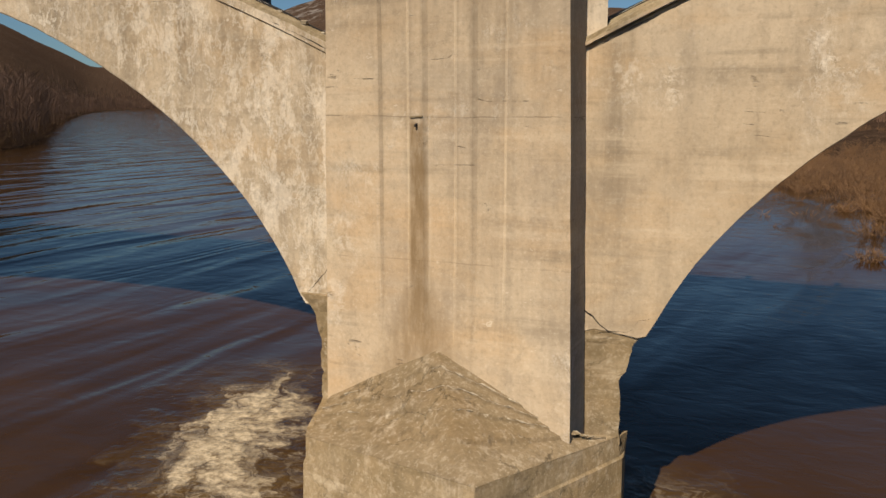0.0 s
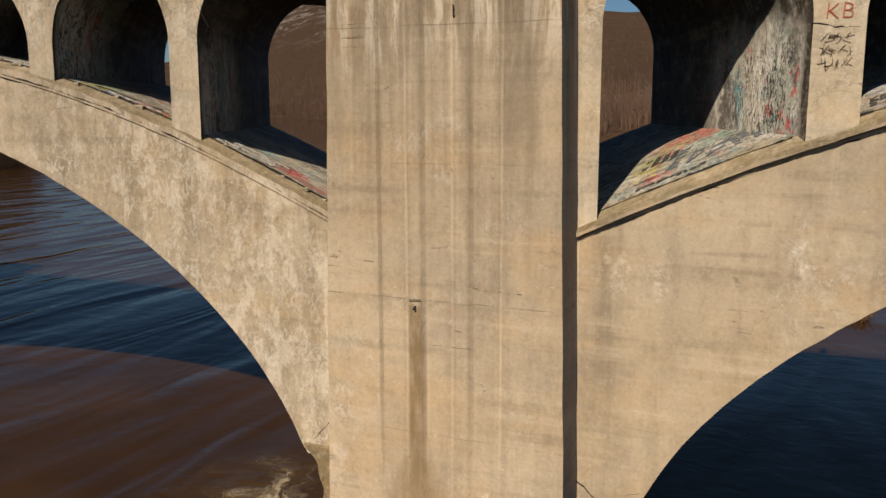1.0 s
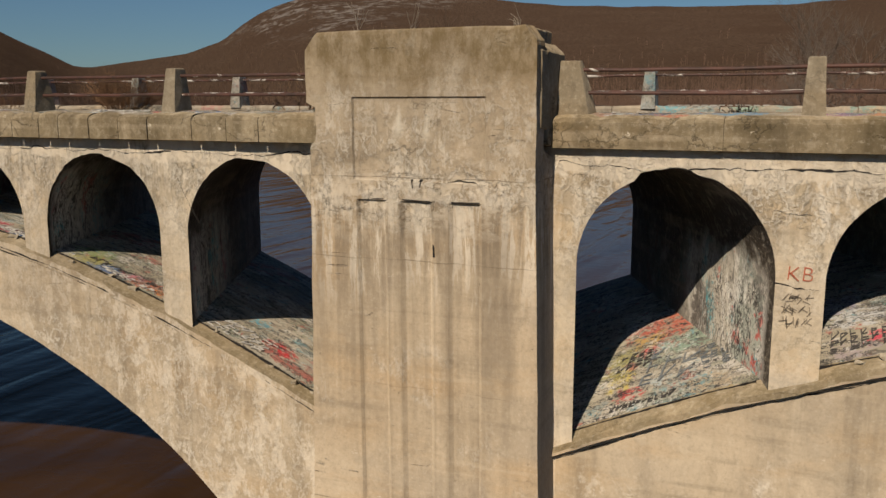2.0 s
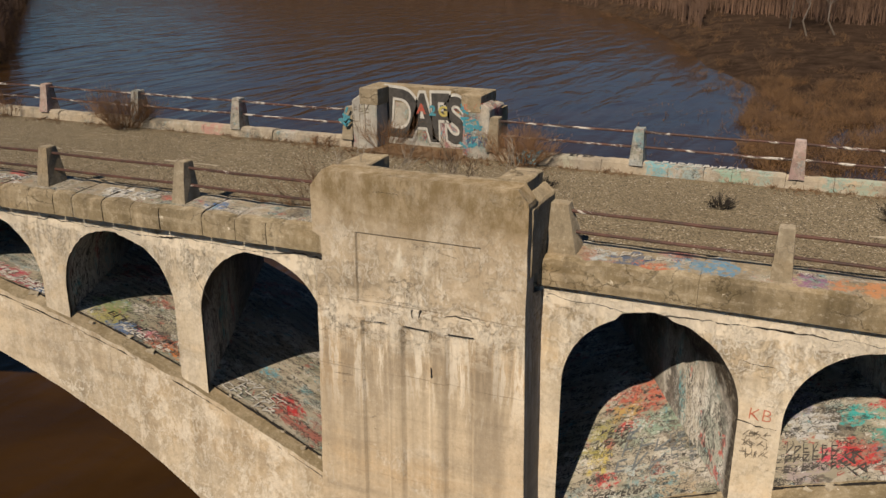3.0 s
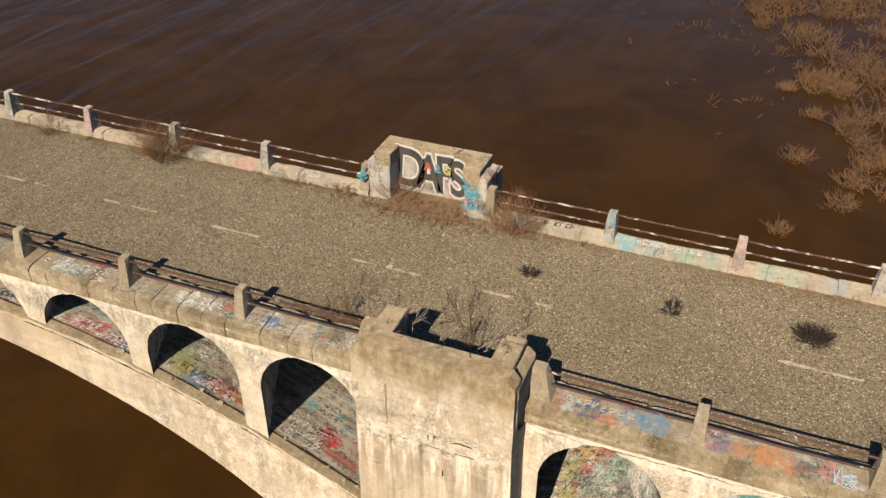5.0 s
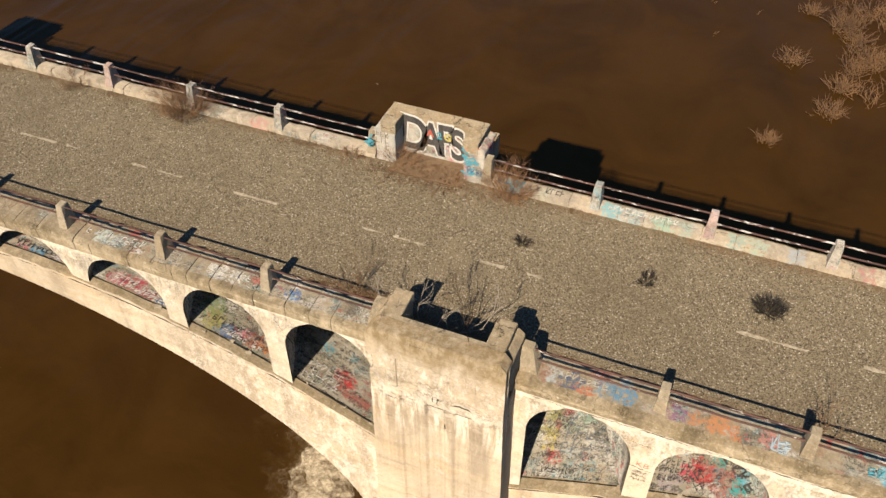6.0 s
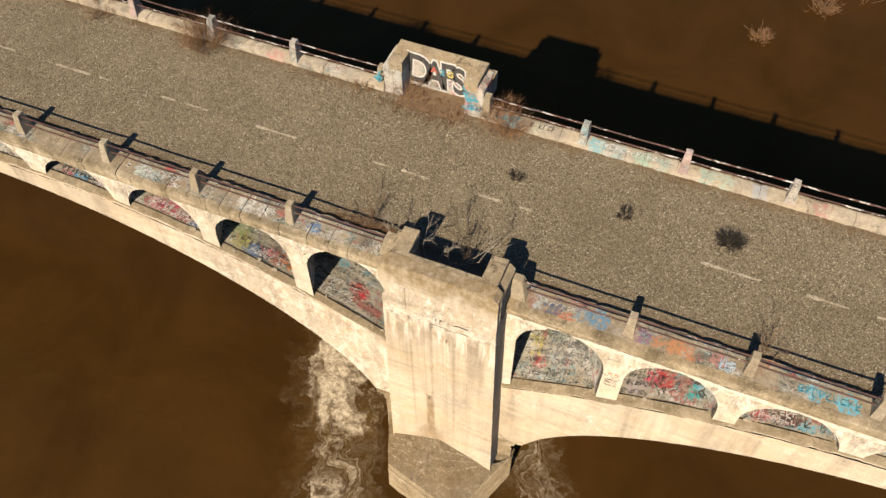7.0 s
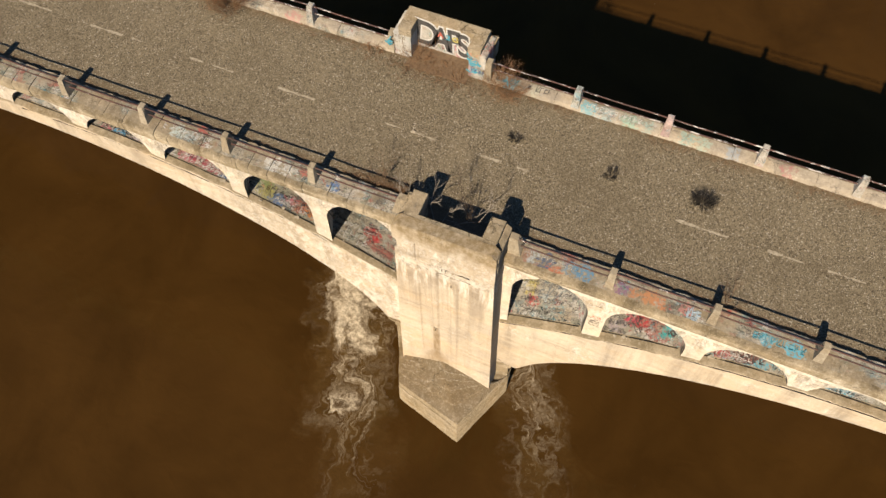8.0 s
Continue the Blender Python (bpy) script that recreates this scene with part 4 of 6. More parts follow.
def spandrel(side):
    """The wall over the ring with its row of round-headed openings that pass right through as vaults."""
    xs = []
    for i, c in enumerate(CENTRES):
        a0 = 2.2 if i == 0 else (CENTRES[i - 1] + c) / 2
        a1 = SPAN - 2.2 if i == len(CENTRES) - 1 else (CENTRES[i + 1] + c) / 2
        bay = [(a0, None)]
        bay += [(c - RAD - 0.0, None), (c - RAD, 0.0)]
        steps = 44
        for k in range(1, steps):
            bay.append((c - RAD * math.cos(math.pi * k / steps), math.pi * k / steps))
        bay += [(c + RAD, math.pi), (c + RAD, None), (a1, None)]
        xs += bay if i == 0 else bay[1:]
    verts, faces, idx = [], [], []
    for x, ang in xs:
        X = x * side
        foot = ledge_z(x, side) - 0.14
        if ang is None:
            low = foot
        else:
            low = SPRING + RAD * math.sin(ang)
            chip = max(0.0, fbm(X, 2, 2, 1.1)) * 0.12 * math.sin(ang) + 0.014 * fbm(X, low, 1, 6)
            if (side < 0 and i_bay(x) == 1 and 0.25 < (ang if side > 0 else math.pi - ang) < 1.7) or (side > 0 and i_bay(x) == 0 and 1.15 < ang < 1.75):
                low += 0.05 + 0.07 * abs(fbm(X, 4, 4, 4.0))
            low = max(low + chip, foot + 0.02)
        chipy = 0.012 * fbm(X, low, 0, 5)
        for y, z in ((face_y(side) + chipy, low), (face_y(side), SOFFIT), (WIDE, SOFFIT), (WIDE, low)):
            verts.append(askew((X, y, z)))
    n = len(xs)
    for i in range(n - 1):
        a, b = i * 4, i * 4 + 4
        same = abs(xs[i][0] - xs[i + 1][0]) < 1e-6
        if not same:
            faces += [(a, b, b + 1, a + 1), (a + 2, a + 1, b + 1, b + 2), (a + 3, a + 2, b + 2, b + 3)]
            idx += [0, 0, 0]
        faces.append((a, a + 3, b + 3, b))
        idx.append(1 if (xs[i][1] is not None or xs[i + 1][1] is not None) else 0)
    faces += [(0, 1, 2, 3), ((n - 1) * 4, (n - 1) * 4 + 3, (n - 1) * 4 + 2, (n - 1) * 4 + 1)]
    idx += [0, 0]
    me = bpy.data.meshes.new("spandrel_wall")
    me.from_pydata(verts, [], faces)
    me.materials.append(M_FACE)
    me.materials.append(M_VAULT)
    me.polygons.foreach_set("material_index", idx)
    bm = bmesh.new()
    bm.from_mesh(me)
    bmesh.ops.recalc_face_normals(bm, faces=bm.faces)
    bm.to_mesh(me)
    bm.free()
    ob = new("spandrel_wall", me)
    ob.parent = bridge
    ob["label"] = "cracked concrete spandrel wall with round-headed vaults"


for s in (-1, 1):
    arch(s)
    ledge(s)
    spandrel(s)


def deck():
    bm = hull([(-70, 0.02, SOFFIT), (70, 0.02, SOFFIT), (70, WIDE - 0.02, SOFFIT), (-70, WIDE - 0.02, SOFFIT), (-70, 0.02, ROAD - 0.06), (70, 0.02, ROAD - 0.06), (70, WIDE - 0.02, ROAD - 0.06), (-70, WIDE - 0.02, ROAD - 0.06)], bevel=0)
    part("deck_slab", bm, M_FACE, bridge)
    verts, faces = [], []
    nx, ny = 280, 16
    for i in range(nx + 1):
        for j in range(ny + 1):
            x, y = -70 + 140 * i / nx, 0.85 + (8.3 - 0.85) * j / ny
            verts.append((x, y, ROAD + 0.035 * (1 - ((y - 4.3) / 3.45) ** 2) + 0.012 * fbm(x, y, 0, 0.8)))
    for i in range(nx):
        for j in range(ny):
            a = i * (ny + 1) + j
            faces.append((a, a + ny + 1, a + ny + 2, a + 1))
    ob = raw("road", verts, faces, M_ROAD, smooth=True)
    tagged(ob, "worn grey-brown asphalt road with faded centre dashes", "road", kind="structure")


deck()


RINGS = (0.3, 0.52, 0.68, 0.82)


def pier(x0):
    """A skew pier: shaft, pointed footing with its sloping cap, fluted pilaster, wall below the road."""
    top = thing("pier", "tall fluted tan concrete bridge pier on a pointed footing", "bridge pier", group="bridge piers", kind="structure")
    o = Vector((x0, 0, 0))
    sh = []
    widths = [(-4.2, 3.32), (WATER, 3.3), (1.0, 3.24), (2.2, 3.25), (3.0, 3.45), (3.3, 3.7)]
    for z in [-4.2] + [WATER + 0.1 * k for k in range(47)]:
        hw = table(widths, z)
        bite = 0.09 * max(0.0, fbm(1, x0, z, 1.9)) + 0.05 * noise.cell(Vector((0.3, x0, z / 0.27)))
        ring = []
        for px, py in [(-hw + 2 * hw * k / 40, 0.02) for k in range(41)] + [(hw, WIDE - 0.02), (-hw, WIDE - 0.02)]:
            edge = max(0.0, (abs(px) - 2.5) / 0.8)
            worn = (bite + 0.06 * fbm(px, py, z, 2.6) + 0.03 * fbm(px, py, z, 8.0)) * min(1.0, edge)
            ring.append(askew((px - math.copysign(worn, px), py + (0.6 * worn + 0.14 * min(1.0, 2 * edge) * max(0.0, min(1.0, (3.2 - z) / 0.3)) if py < 1 else 0.0), z)) + o)
        sh.append(ring)
    loft("pier_shaft", sh, [M_FOOT], top)
    core = [[askew((px, py, z)) + o for px, py in ((-2.4, 0.0), (2.4, 0.0), (2.4, WIDE), (-2.4, WIDE))] for z in (3.0, SOFFIT + 0.02)]
    loft("pier_core", core, [M_FACE], top)
    # pointed footing at both ends; the far one is the near one turned round
    for end in (0, 1):
        def w(x, y, z):
            p = Vector((x, y, z))
            if end:
                p = Vector((SKEW * WIDE - x, WIDE - y, z))
            return p + o
        L, N, R = (-2.13, -2.38), (1.66, -3.42), (3.14, 0.2)
        low, high = [], []
        for (x, y), f in ((L, 1.06), (N, 1.09), (R, 1.03)):
            low.append((x * f, y * f))
            high.append((x, y))
        back = [(3.2, 0.6), (-3.4, 0.6)]
        rings = []
        tops = [1.22, 1.34, 1.12, 1.1, 1.1]
        for z, pts in ((-4.2, low), (0.7, [(a * 1.02, b * 1.02) for a, b in high]), (0.74, [(a * 1.005, b * 1.005) for a, b in high]), (1.1, high)):
            ring = []
            poly = [pts[0], pts[1], pts[2]] + back
            for q, (a, b) in enumerate(zip(poly, poly[1:] + poly[:1])):
                for k in range(6):
                    x, y = a[0] + (b[0] - a[0]) * k / 6, a[1] + (b[1] - a[1]) * k / 6
                    c = 0.035 * fbm(x, y, z, 1.6)
                    zt = z if z < 1.05 else tops[q] + (tops[(q + 1) % 5] - tops[q]) * k / 6
                    ring.append(w(x + c, y + c, zt))
            rings.append(ring)
        footing = loft("footing", rings, [M_FOOT], top, label="pointed brown-stained concrete footing")
        # sloping cap of two facets that rise to the pilaster
        verts, faces = [], []
        apex, fl, fr = Vector((-0.15, -0.86, 2.68)), Vector((-2.42, -0.95, 1.42)), Vector((2.52, -0.85, 1.34))
        l3, n3, r3 = Vector((*L, 1.22)), Vector((*N, 1.34)), Vector((*R, 1.12))

        def facet(a, b, c, d, n=64):
            base = len(verts)
            for i in range(n + 1):
                for k in range(n + 1):
                    u, v = i / n, k / n
                    p = (a * (1 - u) + b * u) * (1 - v) + (d * (1 - u) + c * u) * v
                    jag = 0.025 * fbm(p.x, p.y, 0, 2.0)
                    stepz = sum(0.055 * max(0.0, min(1.0, (v - at - 2.4 * jag) / 0.016)) for at in RINGS) - 0.15 * v
                    q = p + Vector((0, 0, (0.016 * fbm(p.x, p.y, p.z, 2.2) + stepz) * min(1, 6 * v) + 0.01))
                    verts.append(w(q.x, q.y, q.z))
            for i in range(n):
                for k in range(n):
                    s = base + i * (n + 1) + k
                    faces.append((s, s + n + 1, s + n + 2, s + 1))
        facet(l3, n3, apex, fl)
        facet(n3, r3, fr, apex)
        bm = bmesh.new()
        vs = [bm.verts.new(p) for p in verts]
        for f in faces:
            bm.faces.new([vs[i] for i in f])
        bmesh.ops.remove_doubles(bm, verts=bm.verts, dist=0.002)
        bmesh.ops.recalc_face_normals(bm, faces=bm.faces)
        part("footing_cap", bm, M_CAP, footing, "sloping cracked cap on the footing")
        # pale broken edges of the cap's thin layers
        for a, b, c, d in ((l3, n3, apex, fl), (n3, r3, fr, apex)):
            for at in RINGS[1:]:
                ring_v, ring_f, last = [], [], None
                for i in range(61):
                    u = i / 60
                    p = (a * (1 - u) + b * u) * (1 - at) + (d * (1 - u) + c * u) * at
                    v = at + 2.4 * 0.025 * fbm(p.x, p.y, 0, 2.0) + 0.008
                    p = (a * (1 - u) + b * u) * (1 - v) + (d * (1 - u) + c * u) * v
                    lift = 0.055 * (RINGS.index(at) + 1) - 0.15 * v + 0.016 * fbm(p.x, p.y, p.z, 2.2)
                    q = w(p.x, p.y, p.z + lift + 0.004)
                    keep = fbm(p.x + 5 * at, p.y, 4, 1.1) > (0.0 if at == RINGS[2] else 0.2)
                    if last is not None and keep:
                        thick = 0.004 + 0.035 * max(0.0, fbm(p.x, p.y, 7, 6.0))
                        twigs(ring_v, ring_f, last, q, thick, thick)
                    last = q
                if ring_v:
                    raw("flaked_edge", ring_v, ring_f, M_FLAKE, footing, "pale flaked edge of a concrete layer")
        pilaster(w, top, not end)


def half(z):
    return 2.5 + (2.22 - 2.5) * (z - 1.3) / (14.1 - 1.3)


def pilaster(w, top, tall=True):
    """The flat pilaster on the pier's end, three shallow flutes and a sunk panel let into its face."""
    zs = [1.0, 2.2, 2.75] + [13.9, 14.15] + [2.75 + (13.18 - 2.75) * k / 12 for k in range(1, 13)] + [13.2, 13.55, 13.58, 14.3, 14.5, 14.7, 14.88, 14.98, 15.05, 15.08, 15.4, 15.6, 15.8, 15.93]
    if tall:
        zs += [16.02, 16.1, 16.18, 16.25, 16.275]
    zs.sort()
    def yf(z):
        return -0.93 - 0.012 * (z - 1.3)
    edges = [-1.24, -0.66, -0.32, 0.27, 0.64, 1.22]
    def depth(x, z):
        d = 0.0
        if 2.74 < z <= 13.19:
            fade = min(1.0, (z - 2.7) / 2.5)
            for a, b in ((-1.24, -0.66), (-0.32, 0.27), (0.64, 1.22)):
                if a < x < b:
                    d = 0.06 * fade
        if 13.56 < z < 15.07 and -1.3 < x < 1.3:
            d = 0.045
        return d
    bm = bmesh.new()
    n = 0.04
    cols = [-9, -2.0, -1.6, -1.32, -1.29, -1.24 - n * 0.4, -1.24 + n, -0.66 - n, -0.66 + n, -0.32 - n, -0.32 + n, 0.0, 0.27 - n, 0.27 + n, 0.64 - n, 0.64 + n, 1.22 - n, 1.22 + n * 0.8, 1.29, 1.32, 1.7, 2.0, 9]
    rows = []
    for z in zs:
        h = half(min(z, 14.1)) if z < 15.2 else 2.22
        if z > 16.0:
            h = 2.22 - (z - 16.0) * 0.75
        broken = (0.13 + 0.06 * fbm(1, 2, z, 3.0)) * (14.2 < z < 14.93) - 0.05 * (14.93 < z < 16.0)
        row = []
        for x in cols:
            xx = max(-h, min(h, x))
            dd = depth(x, z)
            e = 0.02 * fbm(xx, 0, z, 2.5) if abs(x) > 5 else 0.0
            e += broken if x < -5 else 0.0
            lip = 0.0
            if z > 16.2:
                lip = 0.03 + max(0.0, fbm(xx, 4, 1, 1.5)) * 0.12
            row.append(bm.verts.new(w(xx + e, yf(z) + dd + 0.006 * fbm(xx, 1, z, 1.5) + (lip if z > 16.26 else lip * 0.4), z - 0.4 * lip * (z > 16.24))))
        # returns to the wall
        back = 0.3 if z < 14.0 else -0.6
        row.append(bm.verts.new(w(h, back, z)))
        row.insert(0, bm.verts.new(w(-h + broken, back, z)))
        rows.append(row)
    for r0, r1 in zip(rows, rows[1:]):
        for k in range(len(r0) - 1):
            bm.faces.new((r0[k], r0[k + 1], r1[k + 1], r1[k]))
    bm.faces.new(rows[-1])
    bmesh.ops.recalc_face_normals(bm, faces=bm.faces)
    part("pilaster", bm, [M_PIER], top, "tan fluted concrete pilaster with dark runs")


def refuge(w, paint=False, up=0.0):
    """The U-shaped wall of the lay-by over a pier: front wall, two arms, stepped cap."""
    box = thing("parapet", "graffiti-painted U-shaped concrete parapet of a lay-by" if paint else "mossy U-shaped concrete parapet of a lay-by over the pier", "parapet", group="lay-by parapets")
    m = M_PYLON
    def blk(name, x0, x1, y0, y1, z0, z1, mat, bevel=0.03, amp=0.012):
        amp = min(amp, 0.006) if paint else amp
        bm = block(x0, x1, y0, y1, z0, z1, bevel=bevel, cuts=3, amp=amp, seed=x0 + z0)
        for v in bm.verts:
            if name in ("parapet_wall", "parapet_arm") and v.co.z > 15.9 and abs(v.co.x) > 1.97:
                v.co.z += 0.1 - (abs(v.co.x) - 1.97) * 0.75
            v.co = w(*v.co)
        bmesh.ops.recalc_face_normals(bm, faces=bm.faces)
        bm.normal_update()
        if paint and name == "cap_arm":
            for f in bm.faces:
                f.material_index = 1 if f.normal.y < -0.5 else 0
            mat = [mat, M_BOXPAINT]
        return part(name, bm, mat, box)
    inner = M_BOXPAINT if paint else m
    blk("parapet_wall", -2.24, 2.24, -0.9 if not paint else -0.95, -0.40, 14.5, 15.97 + up, inner if paint else m)
    for a, b in ((-2.24, -1.42), (1.4, 2.24)):
        blk("parapet_arm", a, b, -0.424, 0.66 - 1.6 * up, 14.2, 15.97 + up, inner)
    if paint:
        cap = blk("parapet_cap", -1.98, 1.98, -0.94, -0.392, 15.9, 16.27 + up, m, 0.025, 0.012)
    else:
        cap = blk("parapet_cap", -1.97, 1.97, -0.9, -0.392, 15.9, 16.255, m, 0.025, 0.008)
    for a, b in ((-1.98, -1.36), (1.36, 1.98)):
        ob = blk("cap_arm", a, b, -0.42, 0.64 - 1.35 * up, 15.9, 16.262 + up, m, 0.025, 0.012)
        ob.parent = cap


def here(x0, turned):
    def w(x, y, z):
        if turned:
            return Vector((SKEW * WIDE - 0.03 - x + x0, WIDE - y, z))
        return Vector((x + x0, y, z))
    return w


for x0 in (-SPAN, 0.0, SPAN):
    pier(x0)
    refuge(here(x0, False))
    refuge(here(x0, True), paint=True, up=0.15)

# lay-by floors behind the parapets
for x0 in (-SPAN, 0.0, SPAN):
    for turned in (False, True):
        w = here(x0, turned)
        bm = block(-1.5, 1.5, -1.0, 0.95, 14.2, 14.6, bevel=0)
        for v in bm.verts:
            v.co = w(*v.co)
        bmesh.ops.recalc_face_normals(bm, faces=bm.faces)
        part("refuge_floor", bm, M_LITTERFLOOR, bridge)


# ---- kerbs ----
def kerb_stone(w, x0, x1, parent, seed, paint):
    far = paint == M_FARKERB
    prof = [(-0.19, 14.17), (-0.195, 14.4), (-0.2, 14.7), (-0.15, 14.8), (-0.05, 14.84), (0.1, 14.86), (0.36, 14.87), (0.45, 14.8), (0.47, 14.46), (0.3, 14.3), (0.06, 14.17)] if far else [(-0.19, 14.17), (-0.195, 14.4), (-0.2, 14.63), (-0.15, 14.71), (0.0, 14.76), (0.5, 14.79), (0.97, 14.8), (1.03, 14.73), (1.04, 14.46), (0.3, 14.3), (0.06, 14.17)]
    n = max(2, int((x1 - x0) / 0.22) + 1)
    dz, dy = 0.028 * fbm(seed, 1, 1, 3.7), 0.015 * fbm(seed, 5, 2, 3.1)
    secs = []
    for i in range(n + 1):
        x = x0 + (x1 - x0) * i / n
        e = (0.035 if x0 < 0 and not far else 0.012) if i in (0, n) else 0.0
        sec = []
        for k, (y, z) in enumerate(prof):
            a = (0.035 * fbm(x, y, z + seed, 2.4) + 0.012 * fbm(x, y + 3, z, 8.0)) * (0.0 if z < 14.2 else 0.15 if k == 1 else 0.45 if k == 2 else 1.0)
            worn = max(0.0, fbm(x, seed, 3, 1.3)) * 0.06 if k in (2, 3, 4, 6, 7) else 0.0
            sec.append(w(x, y + dy + a + e * 0.5 * (1 if y < 0.4 else -1), z + (dz if z > 14.3 else 0.0) + 0.6 * a - worn - (e if z > 14.5 else 0)))
        secs.append(sec)
    return loft("kerb_stone", secs, [M_KERB, paint], parent, pick=[0, 0, 0, 0, 1, 1, 1, 1, 0, 0, 0])


def kerb(name, turned, label):
    rng = random.Random(11 + turned)
    top = thing(name, label, "kerb", kind="structure")
    w = here(0.0, turned)
    for side in (-1, 1):
        x, first = 2.26, True
        while x < SPAN - 2.3:
            if x > 26:
                step_len = 3.4
            elif side < 0 and not turned:
                step_len = 1.75 if first else rng.uniform(0.45, 1.25)
            elif not turned:
                step_len = rng.uniform(1.3, 5.0)
            else:
                step_len = rng.uniform(0.7, 2.4)
            x1 = min(x + step_len, SPAN - 2.26)
            g = 0.003 if side > 0 and not turned else 0.01 if not turned else 0.006
            a, b = (x + g, x1 - g) if side > 0 else (-x1 + g, -x - g)
            kerb_stone(w, a, b, top, x * side + 50 * turned, M_FARKERB if turned else M_KERBPAINT)
            x, first = x1, False


kerb("kerb_near", False, "cracked concrete kerb with a worn rounded cornice and faded graffiti")
kerb("kerb_far", True, "broken concrete kerb painted with faded graffiti")


# ---- guard rails ----
def post_mesh(seed, mat, slope=0):
    bm = bmesh.new()
    rings = []
    for z, a, b in ((14.72, 0.19, 0.31), (15.2, 0.16, 0.235), (15.68, 0.133, 0.16), (15.705, 0.125, 0.152), (15.715, 0.11, 0.138)):
        ring = []
        for x, y in ((-a, -b), (0, -b), (a, -b), (a, 0), (a, b), (0, b), (-a, b), (-a, 0)):
            j = 0.014 * fbm(x * 3 + seed, y * 3, z, 2.0)
            if slope:
                x = x * slope > 0 and slope * (0.15 + 0.24 * (15.72 - z)) or -slope * 0.2 * (x != 0)
            ring.append(bm.verts.new((x + j, y + j, z + j)))
        rings.append(ring)
    for r0, r1 in zip(rings, rings[1:]):
        for k in range(8):
            bm.faces.new((r0[k], r0[(k + 1) % 8], r1[(k + 1) % 8], r1[k]))
    bm.faces.new(rings[-1])
    bm.faces.new(rings[0][::-1])
    me = bpy.data.meshes.new("post")
    bm.to_mesh(me)
    bm.free()
    me.materials.append(mat)
    return me


def rail_pipe(w, x0, x1, y, z, parent, seed, mat):
    verts, faces = [], []
    n, m = 10, 8
    for i in range(n + 1):
        x = x0 + (x1 - x0) * i / n
        sag = -0.018 * math.sin(math.pi * i / n) + 0.012 * fbm(x, seed, 0, 0.9)
        dy = 0.02 * fbm(x, seed, 4, 0.5)
        for k in range(m):
            q = 2 * math.pi * k / m
            verts.append(w(x, y + dy + 0.034 * math.cos(q), z + sag + 0.034 * math.sin(q)))
    for i in range(n):
        for k in range(m):
            j = (k + 1) % m
            faces.append((i * m + k, i * m + j, (i + 1) * m + j, (i + 1) * m + k))
    return raw("rail", verts, faces, mat, parent, "rusty red-brown pipe rail with chipped paint", smooth=True)


def guard_rail(turned, label):
    w = here(0.0, turned)
    rail = thing("guard_rail", label, "guard rail", group="guard rails along the road")
    meshes = [post_mesh(s * 5.3 + turned, M_POST if not turned else (M_POSTPAINT, M_BLUEPOST, M_PINKPOST, M_POSTPAINT)[s]) for s in range(4)]
    ends = {way: post_mesh(9.7 + turned + way, M_POST, 0 if turned else way) for way in (-1, 1)}
    k = 0
    for side in (-1, 1):
        xs = [2.38 if turned else 2.46] + [6.55 + 4.12 * i for i in range(9)] + [SPAN - 2.46]
        for i, x in enumerate(xs):
            ob = new("post", ends[side if i == 0 else -side] if i in (0, len(xs) - 1) else meshes[k % 4])
            k += 1
            ob.parent = rail
            ob.location = w(x * side, 0.22 if turned else 0.42, 0.08 if turned else 0)
            if i:
                a, b = sorted((xs[i - 1] * side, x * side))
                for z in (15.68, 15.26) if turned else (15.56, 15.15):
                    rail_pipe(w, a + 0.1, b - 0.1, 0.2 if turned else 0.42, z, rail, k + z, M_CHIPPEDRAIL if turned else M_RAIL)
    return rail


guard_rail(False, "tapered concrete posts joined by two rusty pipe rails above the kerb")
guard_rail(True, "graffiti-painted concrete posts joined by two chipped pipe rails")

# ---- road paint ----
DASHES = [(-20.4, -18.6), (-18.1, -17.35), (-15.0, -14.2), (-13.8, -12.65), (-10.35, -8.5), (-5.0, -4.2), (-3.75, -2.6), (-0.6, 0.4), (1.2, 1.7), (8.2, 10.4), (12.05, 13.55), (14.5, 16.0), (-24.5, -22.6), (18.5, 20.4)]
for a, b in DASHES:
    verts, faces = [], []
    n = 22
    y0 = 4.28 + 0.04 * fbm(a, 0, 0, 1)
    for i in range(n + 1):
        x = a + (b - a) * i / n
        wid = max(0.006, 0.045 + 0.05 * fbm(x, 3, 0, 2.5) + 0.03 * fbm(x, 3, 4, 9.0))
        off = 0.012 * fbm(x, 9, 0, 3.0)
        z = ROAD + 0.04 + 0.012 * fbm(x, y0, 0, 0.8)
        verts += [(x, y0 + off - wid, z), (x, y0 + off + wid, z)]
    for i in range(n):
        faces.append((2 * i, 2 * i + 2, 2 * i + 3, 2 * i + 1))
    ob = raw("lane_marking", verts, faces, M_LINE)
    tagged(ob, "worn broken white centre line on old asphalt", "road marking", "centre line dashes", "structure")


# ---- lettering ----
def lettering(name, body, size, at, turn, mat, parent, offset=0.0, thick=0.003, stretch=1.0):
    cu = bpy.data.curves.new(name, "FONT")
    cu.body, cu.size, cu.offset, cu.extrude = body, size, offset, thick
    cu.align_x, cu.align_y = "CENTER", "CENTER"
    tmp = bpy.data.objects.new(name, cu)
    me = bpy.data.meshes.new_from_object(tmp)
    bpy.data.objects.remove(tmp)
    me.transform(Matrix.Diagonal((stretch, 1, 1, 1)))
    me.materials.clear()
    me.materials.append(mat)
    ob = new(name, me)
    ob.parent = parent
    ob.matrix_world = Matrix.Translation(at) @ Euler([radians(a) for a in turn]).to_matrix().to_4x4()
    return ob


